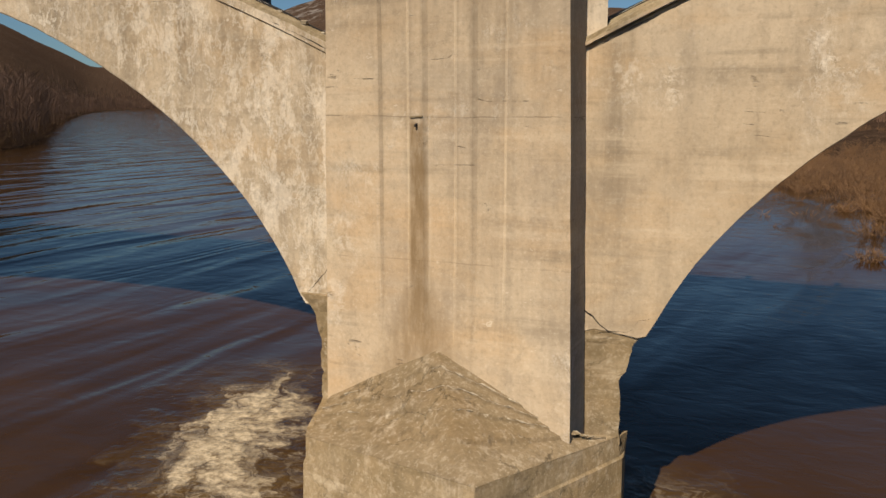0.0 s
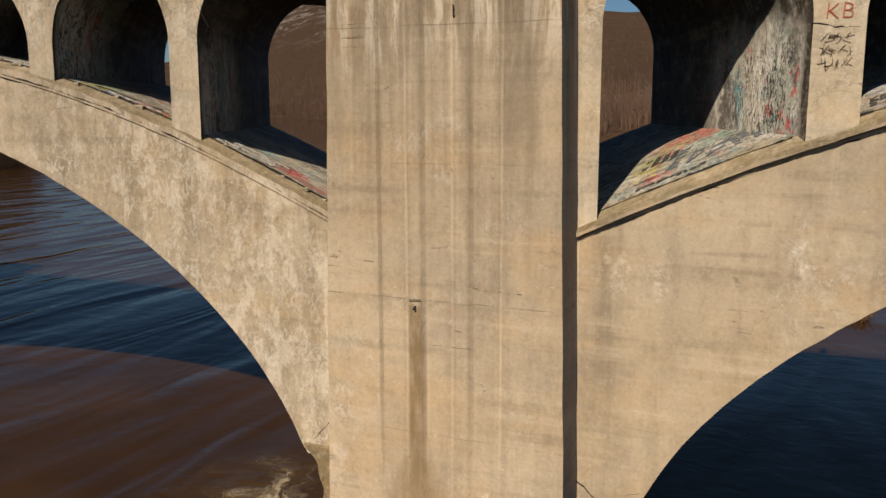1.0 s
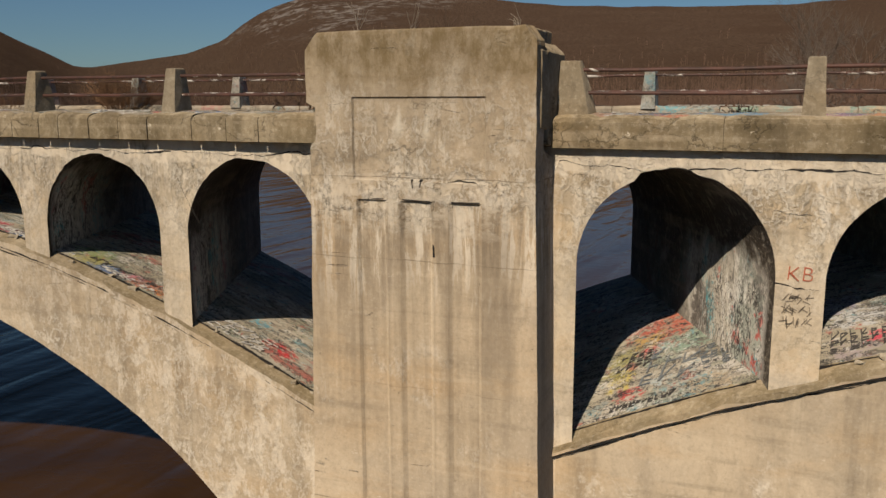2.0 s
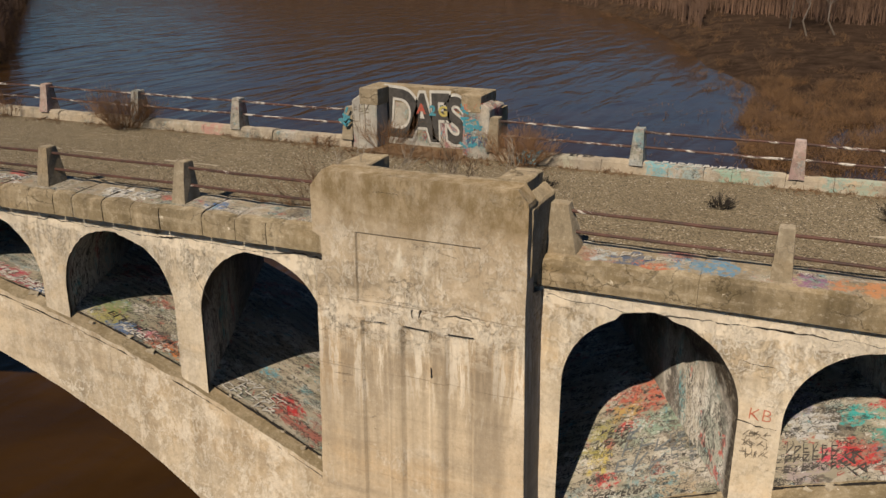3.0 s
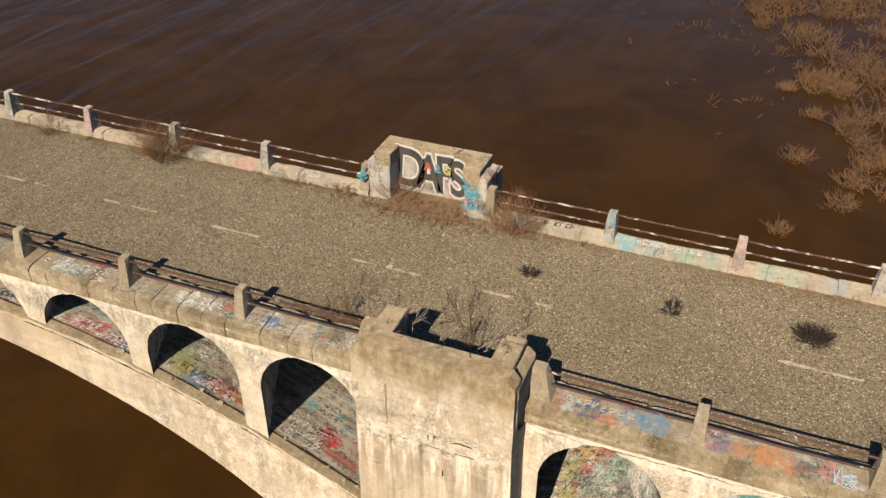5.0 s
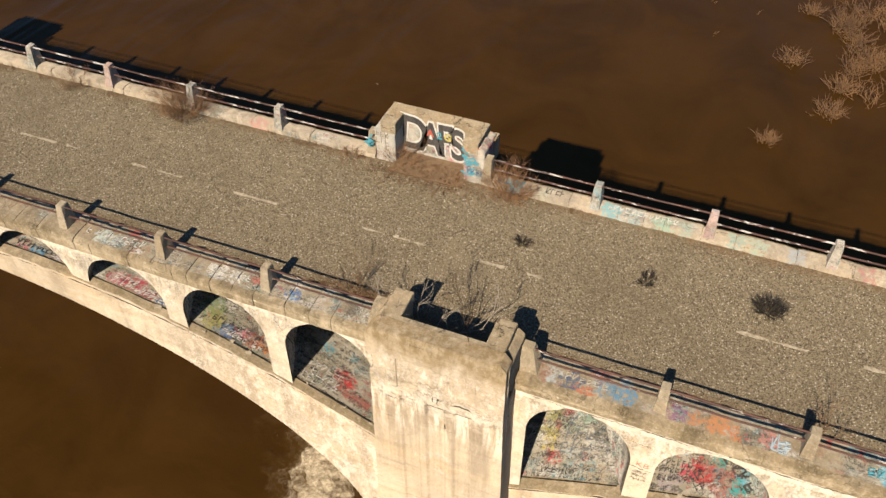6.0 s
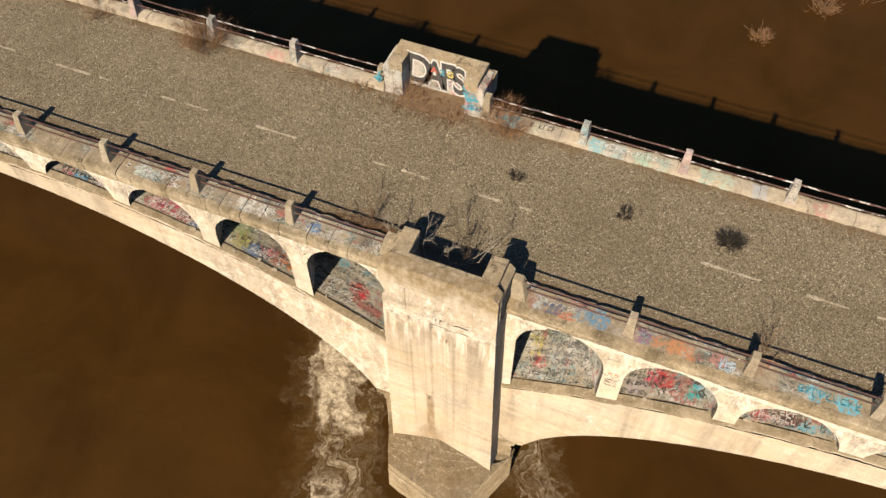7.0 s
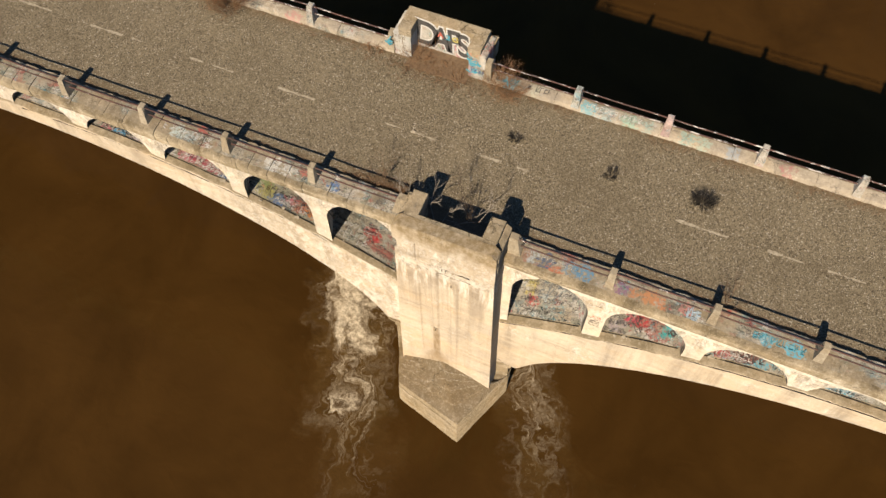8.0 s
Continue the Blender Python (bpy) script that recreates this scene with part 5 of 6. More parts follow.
WALL_Y = WIDE + 0.372
sign = thing("painted_lettering", "large black and white graffiti letters on the lay-by wall", "graffiti", (-4.0, WALL_Y, 14.7))
for i, (ch, x, z) in enumerate((("D", -4.98, 15.48), ("A", -4.26, 15.44), ("F", -3.66, 15.48), ("S", -3.14, 15.4))):
    s = 2.1 if ch == "D" else 1.95
    lettering("letter_outline", ch, s, (x, WALL_Y - 0.004, z), (90, 4 - 3 * i, 0), M_LETTERWHITE, None, 0.135, stretch=0.8 if ch == "D" else 0.72).parent = sign
    lettering("letter", ch, s, (x, WALL_Y - 0.012, z), (90, 4 - 3 * i, 0), M_INK, None, 0.048, stretch=0.8 if ch == "D" else 0.72).parent = sign
    for o in sign.children:
        o.matrix_parent_inverse = Matrix.Translation((4.0, -WALL_Y, -14.7))
for ch, x, z, mat in (("A", -4.28, 15.75, M_REDPAINT), ("2", -3.9, 15.72, M_CYANPAINT), ("G", -3.55, 15.72, M_YELLOWPAINT)):
    o = lettering("small_letter", ch, 0.42, (x, WALL_Y - 0.02, z), (90, 0, 0), mat, None, 0.015)
    o.parent = sign
    o.matrix_parent_inverse = Matrix.Translation((4.0, -WALL_Y, -14.7))
tag = thing("red_lettering", "small red spray-painted letters on a spandrel column", "graffiti", (6.5, 0, 12.15))
for ch, x in (("K", 6.41), ("B", 6.63)):
    cu = lettering("letter", ch, 0.36, (x, -0.014, 12.14), (90, 4, 0), M_FADEDRED, None, -0.007)
    cu.parent = tag
    cu.matrix_parent_inverse = Matrix.Translation((-6.5, 0, -12.15))

# ---- pier fittings ----
drain = thing("drain_hole", "small broken drain hole with a rusty spout in the pier", "drain")
bm = block(-0.6, -0.36, -1.03, -0.9, 7.02, 7.06, bevel=0.01, cuts=2, amp=0.012)
part("lintel", bm, M_KERB, drain)
# solid block, the hole's inner shade given as black colour
bm = block(-0.53, -0.44, -0.97, -0.93, 6.82, 7.02, bevel=0.01, cuts=1, amp=0.01)
part("opening", bm, M_DARK, drain, "black hole")
bm = hull([(-0.5, -1.08, 6.86), (-0.46, -1.08, 6.86), (-0.46, -0.9, 6.92), (-0.5, -0.9, 6.92), (-0.5, -1.08, 6.9), (-0.46, -1.08, 6.9), (-0.46, -0.9, 6.96), (-0.5, -0.9, 6.96)], bevel=0.004)
part("spout", bm, M_DARK, drain, "rusty iron spout")
# slots and pockets are solid blocks; black colour stands in for inner shade
for a, b in ((-1.22, -0.68), (-0.3, 0.26), (0.66, 1.22)):
    bm = block(a, b, -1.078, -1.0, 13.195, 13.222, bevel=0.008, cuts=2, amp=0.008, seed=a)
    part("slot", bm, M_DARK, bridge, "dark slot at the head of a flute")
for x, z, h in ((-0.12, 13.62, 0.2), (0.04, 13.6, 0.16), (0.92, 13.45, 0.22), (0.32, 12.4, 0.22)):
    bm = block(x, x + 0.045, -1.088, -1.02, z - h, z, bevel=0.014, cuts=3, amp=0.02, seed=x, freq=6.0)
    part("spall", bm, M_DARK, bridge, "dark spalled pocket")


# long wandering cracks under the cornice and across one column
def crack(points, wide, y=-0.006, seed=0.0, sway=1.0):
    verts, faces = [], []
    pts = []
    for (x0, z0), (x1, z1) in zip(points, points[1:]):
        n = max(3, int(abs(x1 - x0) / 0.07))
        for i in range(n):
            f = i / n
            x = x0 + (x1 - x0) * f
            pts.append((x, z0 + (z1 - z0) * f + sway * (0.08 * fbm(x, seed, 0, 1.4) + 0.035 * fbm(x, seed, 5, 6.0))))
    for x, z in pts:
        t = max(0.001, wide * (0.3 + 1.2 * fbm(x, seed, 8, 1.4) + 0.8 * fbm(x, seed, 2, 9.0)))
        verts += [(x, y, z - t), (x, y, z + t), (x, y + 0.05, z + t), (x, y + 0.05, z - t)]
    for i in range(len(pts) - 1):
        a = 4 * i
        for k in range(4):
            j = (k + 1) % 4
            faces.append((a + k, a + 4 + k, a + 4 + j, a + j))
    raw("crack", verts, faces, M_DARK, bridge, "dark open crack")


for side in (-1, 1):
    at = face_y(side)
    deep = 0.585 if side < 0 else 0.36
    for drop, y, wide, seed in ((deep, -0.006, 0.02, 6), (deep - 0.085, -0.06 if side < 0 else -0.1, 0.016, 16)):
        crack([(side * (2.3 + 0.7 * k), floor_z(2.3 + 0.7 * k) - drop) for k in range(30)][::side], wide, y=at + y, seed=seed + side, sway=0.25)
# gap between each arch floor and the coping in front: shade as black strips
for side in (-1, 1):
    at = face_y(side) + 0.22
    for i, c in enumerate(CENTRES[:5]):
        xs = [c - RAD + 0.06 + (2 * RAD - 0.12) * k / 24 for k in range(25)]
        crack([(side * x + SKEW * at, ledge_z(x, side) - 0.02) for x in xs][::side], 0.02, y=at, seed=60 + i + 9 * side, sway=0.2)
crack([(-30, 13.93), (-9.6, 13.9), (-8.4, 13.86), (-2.3, 13.92)], 0.017, y=0.124, seed=1)
crack([(2.35, 13.9), (3.6, 13.82), (4.6, 13.86), (12, 13.9), (30, 13.9)], 0.02, seed=2)
crack([(6.1, 11.96), (6.9, 11.9)], 0.026, seed=3)
crack([(6.0, 13.2), (6.7, 13.1)], 0.005, seed=31)
crack([(-6.4, 13.3), (-5.8, 12.2)], 0.007, y=0.124, seed=32)
# cracks over the pilaster's head
for points, wide, seed in (([(-2.2, 14.98), (-1.75, 14.9), (-1.3, 14.95)], 0.007, 41), ([(0.8, 16.12), (1.2, 16.02), (1.5, 16.1), (1.95, 16.02)], 0.007, 42), ([(-1.3, 13.74), (0.0, 13.7), (0.9, 13.78), (2.1, 13.66)], 0.0022, 43), ([(-2.1, 15.4), (-1.4, 15.33)], 0.003, 44), ([(0.2, 13.45), (0.8, 13.62), (1.5, 13.5), (2.1, 13.56)], 0.0022, 45), ([(-0.9, 15.95), (-0.3, 15.9)], 0.003, 46)):
    crack(points, wide, y=-0.931 - 0.012 * (points[0][1] - 1.3) + (0.045 if 13.6 < points[0][1] < 15.0 and abs(points[1][0]) < 1.3 else 0.0), seed=seed)
crack([(2.45, 3.55), (2.9, 3.2), (3.35, 3.28), (3.45, 3.45), (3.75, 3.5)], 0.012, seed=4)
crack([(-3.6, 3.3), (-3.0, 4.0), (-2.55, 4.2)], 0.014, y=0.12, seed=5)

# unreadable pale blue tags on the lay-by's arms, reduced to bars
tags = thing("painted_tag", "bright cyan spray-painted tag on a parapet arm", "graffiti", (-2.35, 7.9, 14.7))
rng = random.Random(3)
for x0, x1, z0, z1, n in ((-2.62, -2.0, 14.9, 16.2, 34), (-6.55, -6.2, 15.2, 15.75, 7)):
    for i in range(n):
        x, z = rng.uniform(x0, x1 - 0.12), rng.uniform(z0, z1)
        l, q = rng.uniform(0.1, 0.3), rng.uniform(-1.3, 1.3)
        yw = 8.165 + rng.uniform(-0.004, 0.004) if x0 > -3 else 7.965
        c, sn = math.cos(q) * l / 2, math.sin(q) * l / 2
        p = (-math.sin(q) * 0.032, math.cos(q) * 0.032)
        vs = [(x + a * c + b * p[0], yw + d, z + a * sn + b * p[1]) for d in (0.0, 0.03) for a, b in ((-1, -1), (1, -1), (1, 1), (-1, 1))]
        o = raw("paint_bar", vs, [(0, 1, 2, 3), (7, 6, 5, 4), (0, 4, 5, 1), (1, 5, 6, 2), (2, 6, 7, 3), (3, 7, 4, 0)], M_CYANPAINT, tags)
        o.matrix_parent_inverse = Matrix.Translation((2.35, -7.9, -14.7))

scribble = thing("painted_tag", "faded black spray-painted scribble on a spandrel column", "graffiti", (6.5, 0, 11.5))
for i in range(54):
    x, z = rng.uniform(6.27, 6.72), 11.72 - 0.2 * (i % 3) + rng.uniform(-0.05, 0.05)
    l, q = rng.uniform(0.07, 0.16), rng.choice((1.4, 1.7, 0.2, -0.4, 0.9))
    c, sn = math.cos(q) * l / 2, math.sin(q) * l / 2
    p = (-math.sin(q) * 0.006, math.cos(q) * 0.006)
    vs = [(x + a * c + b * p[0], d - 0.012, z + a * sn + b * p[1]) for d in (0.0, 0.03) for a, b in ((-1, -1), (1, -1), (1, 1), (-1, 1))]
    o = raw("paint_bar", vs, [(0, 1, 2, 3), (7, 6, 5, 4), (0, 4, 5, 1), (1, 5, 6, 2), (2, 6, 7, 3), (3, 7, 4, 0)], M_FADEDINK, scribble)
    o.matrix_parent_inverse = Matrix.Translation((-6.5, 0, -11.5))

def glyph(rng, w, h, t):
    """A few bars that fill one letter's place: corners of flat strokes in its own plane."""
    bars = []
    for kind in ["left"] + rng.sample(("top", "mid", "low", "slope"), rng.choice((1, 2, 2, 3))):
        a, b = {"left": ((0, -0.06 * h), (0, 1.06 * h)), "top": ((0, h), (w, h)), "mid": ((0, h / 2), (w, h / 2)), "low": ((0, 0), (w, 0)), "slope": ((0, 0), (w, h))}[kind]
        a, b = Vector(a), Vector(b)
        b += Vector((rng.uniform(-0.12, 0.12) * w, rng.uniform(-0.12, 0.12) * h))
        d = (b - a).normalized()
        n = Vector((-d.y, d.x)) * t * rng.uniform(0.2, 0.42)
        bars.append((a - n, b - n, b + n, a + n))
    return bars


def bar_tag(label, put_on, u0, v0, letters, rows, w, h, t, mat, seed, tilt=0.0):
    """Unreadable spray writing: rows of bar glyphs laid on a surface by put_on(u, v, lift)."""
    rng = random.Random(seed)
    tag = thing("painted_tag", label, "graffiti", put_on(u0, v0, 0.0))
    home = Matrix.Translation(-Vector(put_on(u0, v0, 0.0)))
    c, sn = math.cos(tilt), math.sin(tilt)
    for r in range(rows):
        for k in range(letters):
            if rng.random() < 0.1:
                continue
            du, dv = k * w * 1.35 + rng.uniform(-0.1, 0.1) * w, -r * h * 1.3 + rng.uniform(-0.1, 0.1) * h
            verts, faces = [], []
            for i, quad in enumerate(glyph(rng, w * rng.uniform(0.7, 1.05), h * rng.uniform(0.75, 1.15), t)):
                n = len(verts)
                for lift in (-0.012, 0.006 + 0.001 * i):
                    for p in quad:
                        x, y = du + p.x, dv + p.y
                        verts.append(put_on(u0 + x * c - y * sn, v0 + x * sn + y * c, lift))
                faces += [(n, n + 1, n + 2, n + 3), (n + 7, n + 6, n + 5, n + 4)] + [(n + q, n + 4 + q, n + 4 + (q + 1) % 4, n + (q + 1) % 4) for q in range(4)]
            raw("paint_bar", verts, faces, mat, tag).matrix_parent_inverse = home
    return tag


def on_floor(side):
    return lambda u, v, lift: tuple(Vector((u, v, ledge_z(abs(u - SKEW * v), side) + 0.004 + lift)))


def on_near_kerb(u, v, lift):
    return (u, v, 14.775 + 0.02 * v + lift + 0.02)


def on_far_kerb(u, v, lift):
    return (u, v, 14.875 + lift + 0.015)


def on_far_arm(u, v, lift):
    return (u, WIDE - 0.42 - 0.012 - lift, v)


BLACK_TAG, GREY_TAG, WHITE_TAG = "small black spray writing on the arch floor", "large grey-blue spray letters on the arch floor", "white looping spray writing on the concrete"
bar_tag(GREY_TAG, on_floor(1), 3.75, 2.35, 3, 3, 0.26, 0.42, 0.06, M_SLATE, 1)
bar_tag(BLACK_TAG, on_floor(1), 3.3, 0.5, 11, 1, 0.09, 0.16, 0.03, M_INK, 2)
bar_tag(BLACK_TAG, on_floor(1), 4.75, 2.1, 4, 4, 0.14, 0.22, 0.022, M_SLATE, 3, 0.2)
bar_tag(BLACK_TAG, on_floor(1), 3.1, 2.7, 4, 3, 0.13, 0.2, 0.025, M_INK, 12)
bar_tag("bold black spray letters over a teal patch on the arch floor", on_floor(1), 8.95, 1.7, 4, 1, 0.26, 0.34, 0.075, M_INK, 4, -0.85)
bar_tag(BLACK_TAG, on_floor(1), 7.1, 1.25, 6, 3, 0.12, 0.22, 0.03, M_INK, 5)
bar_tag(BLACK_TAG, on_floor(1), 8.15, 0.75, 3, 2, 0.13, 0.26, 0.04, M_INK, 6, 0.6)
bar_tag(WHITE_TAG, on_floor(1), 11.6, 0.75, 7, 2, 0.16, 0.22, 0.035, M_LETTERWHITE, 7)
bar_tag(BLACK_TAG, on_floor(1), 12.5, 0.5, 6, 1, 0.2, 0.26, 0.05, M_INK, 8)
bar_tag(WHITE_TAG, on_floor(-1), -6.1, 1.25, 6, 3, 0.17, 0.26, 0.03, M_LETTERWHITE, 9)
bar_tag(BLACK_TAG, on_floor(-1), -9.9, 0.9, 9, 1, 0.16, 0.22, 0.026, M_INK, 11)
bar_tag(WHITE_TAG, on_floor(-1), -9.3, 0.6, 8, 1, 0.15, 0.18, 0.03, M_LETTERWHITE, 13)
bar_tag(WHITE_TAG, on_floor(-1), -13.9, 0.75, 12, 2, 0.15, 0.2, 0.035, M_LETTERWHITE, 14)
bar_tag(BLACK_TAG, on_floor(-1), -18.2, 0.55, 12, 1, 0.16, 0.2, 0.035, M_INK, 15)
bar_tag(WHITE_TAG, on_near_kerb, -13.9, 0.28, 12, 1, 0.15, 0.26, 0.035, M_LETTERWHITE, 16)
bar_tag(WHITE_TAG, on_near_kerb, -8.9, 0.28, 9, 1, 0.14, 0.22, 0.035, M_LETTERWHITE, 17)
bar_tag("pale blue spray letters on the kerb", on_near_kerb, 9.72, 0.1, 3, 1, 0.14, 0.42, 0.05, M_PALEBLUE, 18)
bar_tag("faded white spray letters on the kerb", on_near_kerb, 3.2, 0.34, 9, 1, 0.17, 0.2, 0.03, M_WHITE, 19)
bar_tag("pale blue spray letters on the kerb", on_near_kerb, 12.3, 0.2, 9, 1, 0.17, 0.28, 0.04, M_CYANPAINT, 21)
bar_tag("blue spray letters on the far kerb", on_far_kerb, -1.2, 8.22, 4, 1, 0.2, 0.3, 0.05, M_CYANPAINT, 22)
bar_tag("black spray letters on the far kerb", on_far_kerb, 0.25, 8.24, 6, 1, 0.14, 0.26, 0.035, M_INK, 23)
bar_tag("white spray letters on the far kerb", on_far_kerb, 3.0, 8.24, 12, 1, 0.16, 0.24, 0.035, M_LETTERWHITE, 24)
bar_tag("dark blue spray letters low on a parapet arm", on_far_arm, -2.45, 14.95, 4, 1, 0.13, 0.26, 0.04, M_NAVYPAINT, 25)
bar_tag("red spray letters high on a parapet arm", on_far_arm, -2.55, 16.0, 4, 1, 0.11, 0.16, 0.03, M_FADEDRED, 26)
bar_tag("thin grey spray lines on a parapet arm", on_far_arm, -6.2, 15.7, 3, 3, 0.14, 0.24, 0.025, M_FADEDINK, 27)

# ---- growth on the road ----
for i, (x, y, h, n) in enumerate(((0.61, 5.66, 0.4, 30), (5.04, 5.41, 0.42, 34), (9.05, 5.51, 0.66, 80))):
    shrub("road_weed", (x, y, ROAD + 0.03), h, n, 1, "dark dry weed tuft growing out of the asphalt", M_DARKTWIG, 0.013, 1.9, 0.12, 20 + i, 4, "weed", "weeds on the road")
FAR_BUSHES = ((-14.9, 7.8, 1.35, 110), (-0.75, 7.85, 1.15, 90), (-5.25, 8.35, 1.0, 24), (-7.3, 7.8, 0.4, 20), (-4.4, 8.3, 0.25, 16), (-3.4, 8.2, 0.25, 16), (-2.9, 7.8, 0.28, 16), (-20.5, 7.9, 0.9, 26))
for i, (x, y, h, n) in enumerate(FAR_BUSHES):
    shrub("dry_bush", (x, y, ROAD), h, n, 2, "dry leafless brown bush beside the kerb", M_BUSH, 0.008, 1.1, 0.45 if h > 1 else 0.4, 40 + i, 4, "bush", "bushes along the kerb")
shrub("bare_shrub", (-0.75, 0.15, 14.6), 2.5, 5, 3, "pale bare shrub growing behind the parapet", M_PALETWIG, 0.026, 1.7, 0.2, 67, 3, "shrub")
lay_by_shrub = bpy.data.objects["bare_shrub"]
for v in lay_by_shrub.data.vertices:
    v.co.y = max(v.co.y, -0.62) if v.co.z < 1.75 else v.co.y
shrub("bare_shrub", (0.15, 1.25, ROAD), 2.0, 4, 3, "thin bare shrub growing beside the lay-by", M_DARKBARK, 0.016, 0.5, 0.1, 71, 3, "shrub")
shrub("bare_shrub", (-3.9, 1.35, ROAD), 1.2, 7, 3, "small bare shrub beside the guard rail", M_TWIG, 0.013, 0.7, 0.2, 62, 3, "shrub")
shrub("bare_shrub", (11.2, 1.3, ROAD), 1.0, 7, 3, "small bare shrub beside a guard-rail post", M_TWIG, 0.012, 0.7, 0.2, 63, 3, "shrub")


def litter():
    """Dead stalks and leaves that gather along both kerbs and round the far lay-by."""
    rng = random.Random(5)
    verts, faces = [], []
    def tuft(x, y, h):
        for _ in range(3):
            w = Vector((rng.uniform(-1, 1), rng.uniform(-1, 1), rng.uniform(0.15, 0.9))).normalized()
            p = Vector((x, y, ROAD + 0.01))
            twigs(verts, faces, p, p + w * h * rng.uniform(0.5, 1.2), 0.006, 0.003)
    for _ in range(2600):
        x = rng.uniform(-26, 22)
        near = rng.random() < 0.35
        y = 1.05 + abs(rng.gauss(0, 0.16)) if near else 8.12 - abs(rng.gauss(0, 0.3))
        if fbm(x, y, 0, 0.6) > -0.12:
            tuft(x, y, rng.uniform(0.06, 0.2))
    for _ in range(420):
        tuft(-2.35 - abs(rng.gauss(0, 1.6)), 1.08 + abs(rng.gauss(0, 0.3)), rng.uniform(0.08, 0.3))
    for _ in range(800):
        x = rng.gauss(-4.0, 1.7)
        y = 7.8 + rng.gauss(0, 0.45)
        if y < 9.0 and -8 < x < 0.5 and (abs(x + 4.0) < 1.4 or y < 7.7):
            tuft(x, y, rng.uniform(0.08, 0.26))
    ob = raw("dry_litter", verts, faces, M_LEAF)
    tagged(ob, "dead stalks and brown leaf litter along the kerbs", "leaf litter", kind="stuff")


litter()


# ---- banks ----
def polar(a, r):
    th = radians(a)
    return -math.sin(th) * r, math.cos(th) * r


SHORE = [(-90, 62), (-20, 66), (-4.5, 80), (0, 104), (4, 155), (6, 205), (11, 330), (20, 560)]


DROWNED = [(44, 15.5), (50, 14.5), (55, 14), (61, 11.5), (70, 7.5), (80, 4.6), (99, 2.5), (111, 0.0), (130, 0.5), (150, 1.0)]


def bank_brush():
    rng = random.Random(9)
    verts, faces = [], []
    def clump(x, y, z, size, stems):
        for _ in range(stems):
            w = Vector((rng.gauss(0, 0.8), rng.gauss(0, 0.8), 1)).normalized()
            p = Vector((x + rng.gauss(0, 0.3) * size, y + rng.gauss(0, 0.3) * size, z - 0.1))
            mid = p + w * size * rng.uniform(0.4, 0.7)
            tip = mid + (w + Vector((rng.gauss(0, 0.5), rng.gauss(0, 0.5), rng.gauss(0, 0.35)))).normalized() * size * 0.5
            twigs(verts, faces, p, mid, 0.024, 0.018)
            twigs(verts, faces, mid, tip, 0.02, 0.006)
            t2 = mid + (w + Vector((rng.gauss(0, 0.8), rng.gauss(0, 0.8), 0))).normalized() * size * 0.4
            twigs(verts, faces, mid, t2, 0.016, 0.006)
    for x, y, s in ((9.1, 38.1, 0.7), (12.9, 43.1, 1.0), (9.65, 49.3, 1.0), (15.5, 51.6, 1.3), (13.6, 46.5, 1.0), (17.5, 48, 1.2), (13.0, 56, 1.3), (10.5, 58, 0.8), (17, 57, 1.6), (20, 53, 1.6), (8.0, 63, 0.8), (12, 64, 1.5)):
        clump(x, y, WATER, s * 1.25, 70)
    for _ in range(5200):
        a = rng.uniform(-16, 12)
        rb = table(SHORE, a)
        r = rb - 9 + rng.expovariate(1 / 30.0) * rng.choice((0.5, 1, 1, 2))
        x, y = polar(a, r)
        if rng.random() > max(0.04, min(0.7, (r - rb - 4) / 120.0)) + 0.45 * fbm(x, y, 0, 0.06) or fbm(x, y, 4, 0.16) < 0.04:
            continue
        clump(x, y, max(WATER, ground_height(a, r)), rng.uniform(0.9, 2.6), 14)
    for _ in range(3600):
        y = rng.uniform(44, 150)
        x = table(DROWNED, y) + rng.expovariate(1 / 14.0) - 0.6
        if noise.noise((x * 0.2, y * 0.13, 2)) + 0.7 * noise.noise((x * 0.55, y * 0.4, 7)) < (0.16 if y < 92 else -0.02) - max(0.0, x - table(DROWNED, y) - 14) * 0.01:
            continue
        clump(x, y, max(WATER, ground_height(math.degrees(math.atan2(-x, y)), math.hypot(x, y))), rng.uniform(0.5, 1.6) * (1.5 if y > 92 else 1.0), rng.choice((5, 8, 14)))
    for _ in range(70):
        y = rng.uniform(50, 125)
        x = table(DROWNED, y) - rng.uniform(0.5, 16)
        clump(x, y, WATER, rng.uniform(0.3, 1.1), 3)
    for _ in range(900):
        a = rng.uniform(44, 56)
        r = table(BANK, a) + rng.expovariate(1 / 40.0)
        x, y = polar(a, r)
        clump(x, y, max(WATER, ground_height(a, r)), rng.uniform(1.5, 4.0), 10)
    ob = raw("bank_brush", verts, faces, M_BRUSH)
    tagged(ob, "dense ochre winter brush on the flooded river bank", "brush", kind="stuff")


bank_brush()


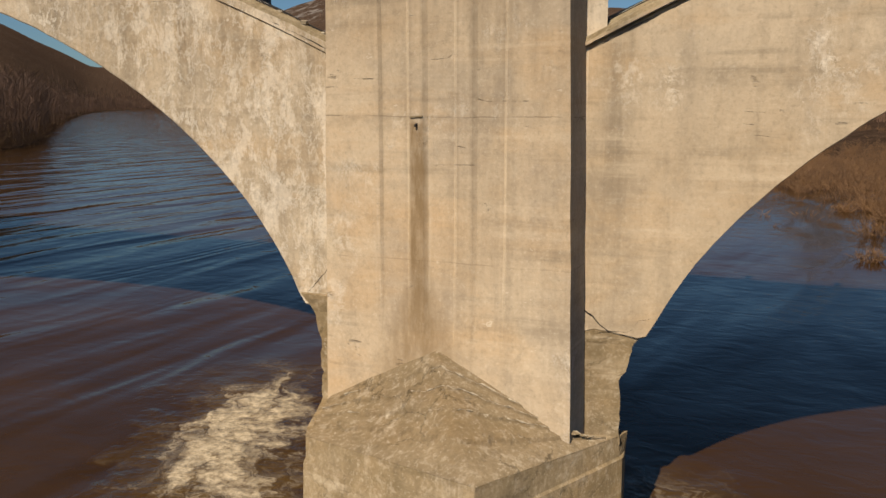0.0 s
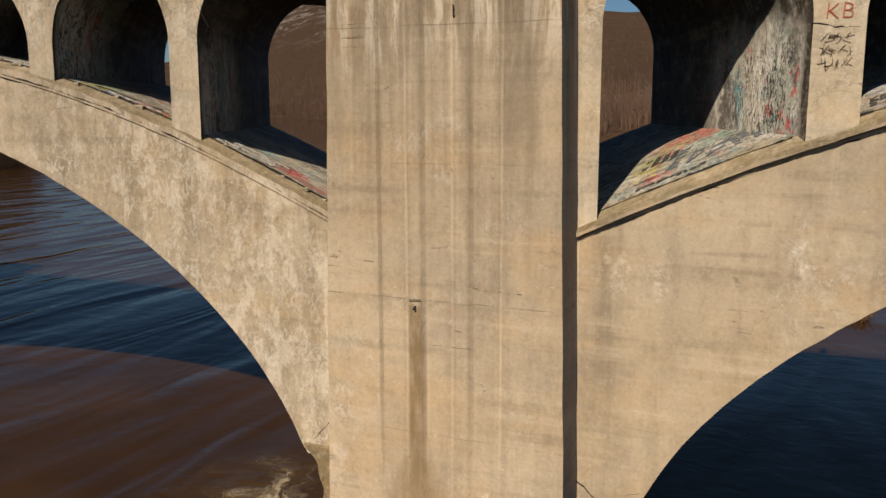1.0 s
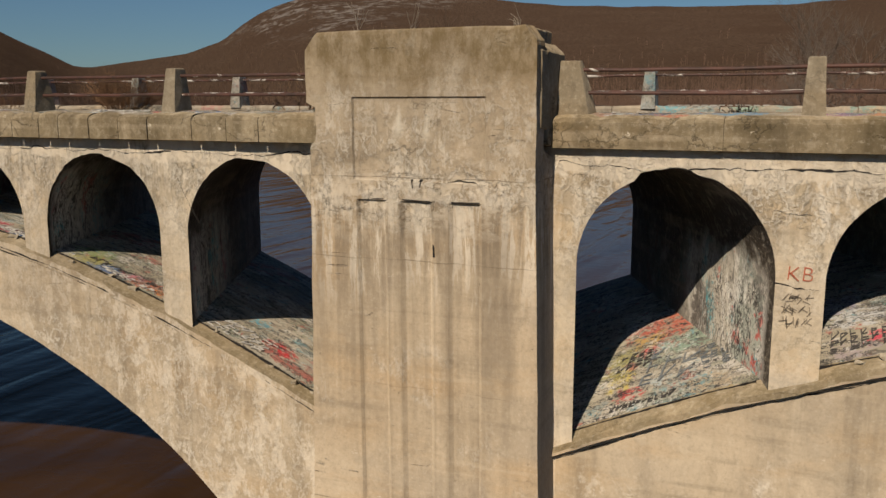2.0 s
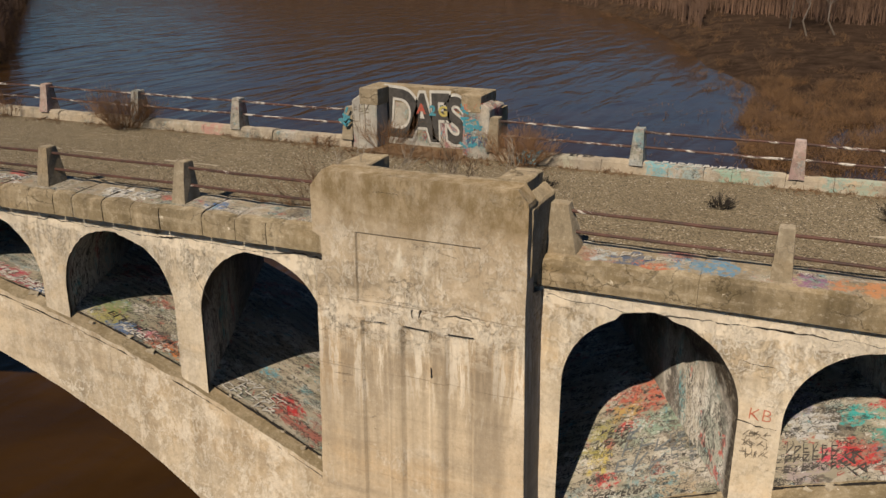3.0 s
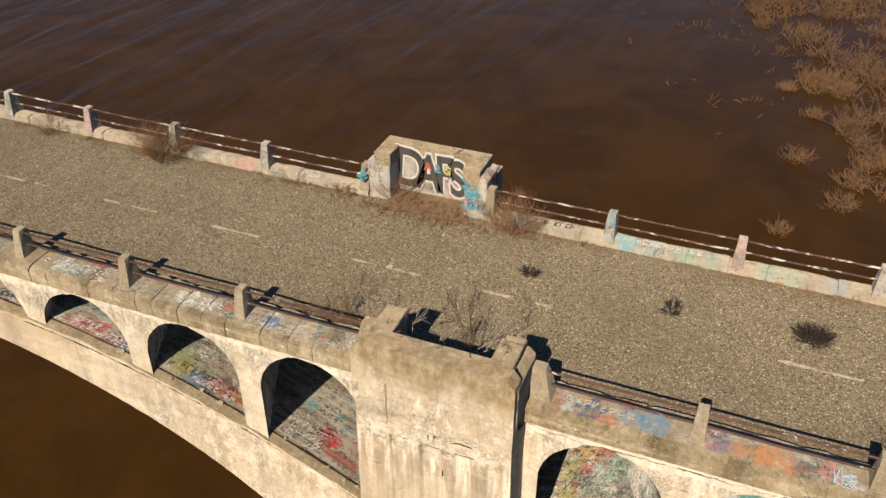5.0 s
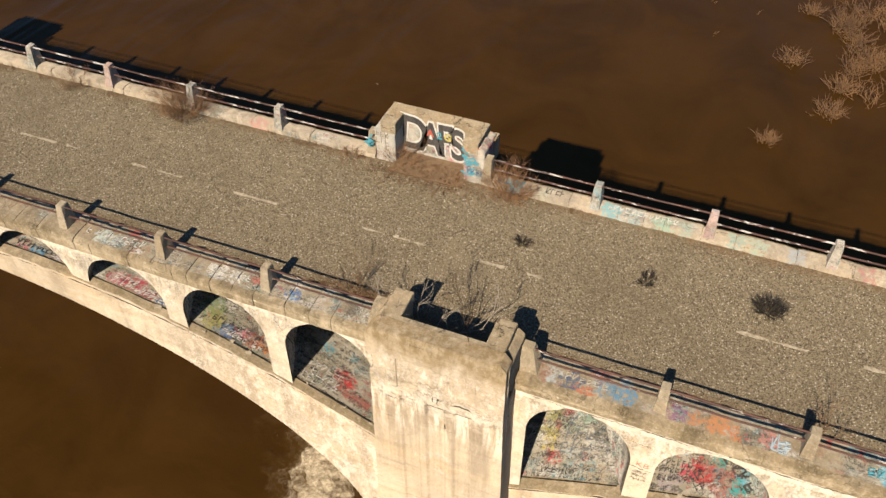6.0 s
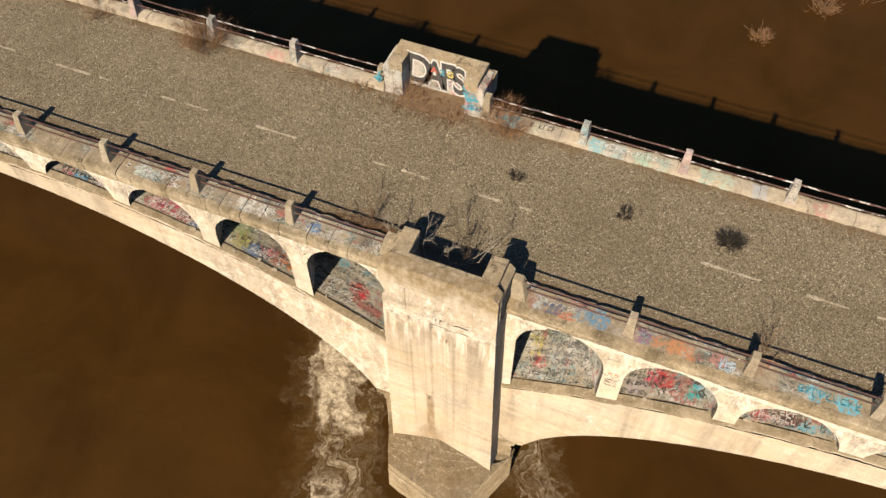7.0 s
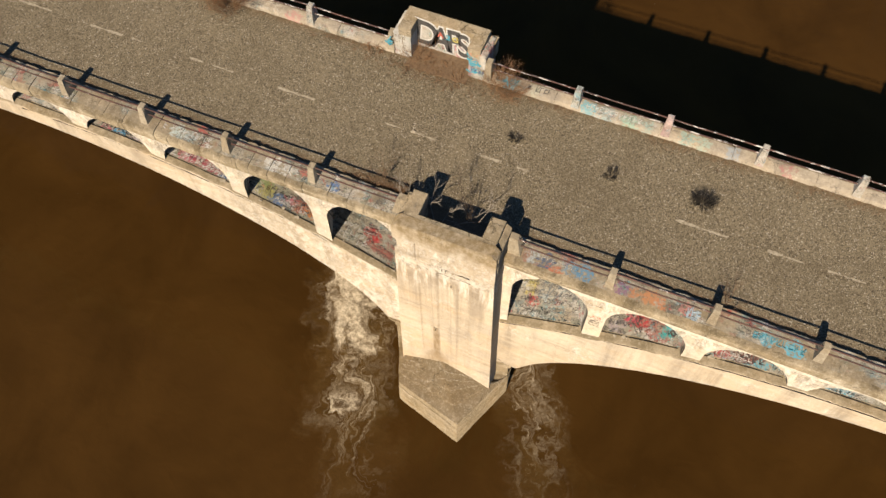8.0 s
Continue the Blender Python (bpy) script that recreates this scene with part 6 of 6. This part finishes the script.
def far_woods():
    rng = random.Random(21)
    verts, faces = [], []
    for _ in range(12000):
        a = rng.uniform(-12, 58)
        rb = table(BANK, a)
        r = rb + (120 if a < 5 else 45 if a < 12 else 10) + rng.expovariate(1 / 160.0)
        if r > 2200:
            continue
        x, y = polar(a, r)
        z = ground_height(a, r)
        h = rng.uniform(7, 15)
        base = Vector((x, y, z - 0.3))
        top = base + Vector((rng.uniform(-0.6, 0.6), rng.uniform(-0.6, 0.6), h))
        k = 0.07 + r * 0.00016
        twigs(verts, faces, base, top, k * 1.3, 0.03)
        for _ in range(8):
            f = rng.uniform(0.3, 0.95)
            p = base.lerp(top, f)
            q = p + Vector((rng.uniform(-1, 1), rng.uniform(-1, 1), rng.uniform(0.4, 1.3))) * h * 0.2
            twigs(verts, faces, p, q, k * 0.6, 0.03)
    ob = raw("far_woods", verts, faces, M_WOOD)
    tagged(ob, "leafless grey-brown winter woods along the river", "woods", kind="stuff")


far_woods()
for i, (a, r, h) in enumerate(((-1.6, 225, 30), (-0.4, 245, 33), (-3.2, 230, 29), (8.5, 350, 17), (18.5, 590, 20))):
    rng = random.Random(80 + i)
    x, y = polar(a, r)
    base = Vector((0, 0, -0.3))
    ob = thing("bare_tree", "tall pale-barked leafless tree on the river bank", "tree", (x, y, ground_height(a, r)), "bare trees on the bank")
    verts, faces, p = [], [], base
    trunk_tops = []
    for k in range(6):
        q = p + Vector((rng.uniform(-0.1, 0.1), rng.uniform(-0.1, 0.1), 0.13)) * h
        twigs(verts, faces, p, q, 0.24 * (1 - k * 0.12), 0.24 * (1 - (k + 1) * 0.12))
        trunk_tops.append(q)
        p = q
    raw("trunk", verts, faces, M_SYCAMORE, ob)
    verts, faces = [], []
    for q in trunk_tops[1:]:
        for _ in range(3):
            w = Vector((rng.uniform(-1, 1), rng.uniform(-1, 1), rng.uniform(0.4, 1.2))).normalized()
            branch(verts, faces, rng, q, w, h * rng.uniform(0.2, 0.34), 0.09, 3, 0.55, 4)
    raw("crown", verts, faces, M_SYCAMORE, ob, "bare forked branches")


# ---- loose rubble on the ledges ----
def chunk(name, at, size, seed, mat):
    bm = block(-size, size, -size * 0.6, size * 0.6, -size * 0.4, size * 0.4, bevel=size * 0.2, cuts=2, amp=size * 0.3, seed=seed, freq=1.6 / size)
    me = bpy.data.meshes.new(name)
    bm.normal_update()
    bm.to_mesh(me)
    bm.free()
    me.materials.append(mat)
    ob = new(name, me)
    rng = random.Random(int(seed * 10))
    ob.matrix_world = Matrix.Translation(at) @ Euler((rng.uniform(-0.3, 0.3), rng.uniform(-0.3, 0.3), rng.uniform(-0.6, 0.6))).to_matrix().to_4x4()
    return tagged(ob, "broken lump of mossy concrete lying on the ledge", "rubble", "rubble on the ledges")


rng = random.Random(31)
for x in (-2.7, -3.05, -3.5, -4.1, -5.6, -6.3, -7.9, -8.6, -9.7, -11.6, 2.45, 2.7, 7.6, 8.0, 11.6):
    size = rng.uniform(0.06, 0.13)
    side = -1 if x < 0 else 1
    y = face_y(side) + rng.uniform(0.12, 0.3)
    chunk("rubble", (x + SKEW * y, y, ledge_z(x, side) - 0.06 + size * 0.2), size, abs(x) + 3, M_FLAKE)

stone = chunk("rubble", (-3.66, 4.27, ROAD + 0.07), 0.09, 77.0, M_FLAKE)
tagged(stone, "small pale lump of concrete lying on the asphalt", "rubble")
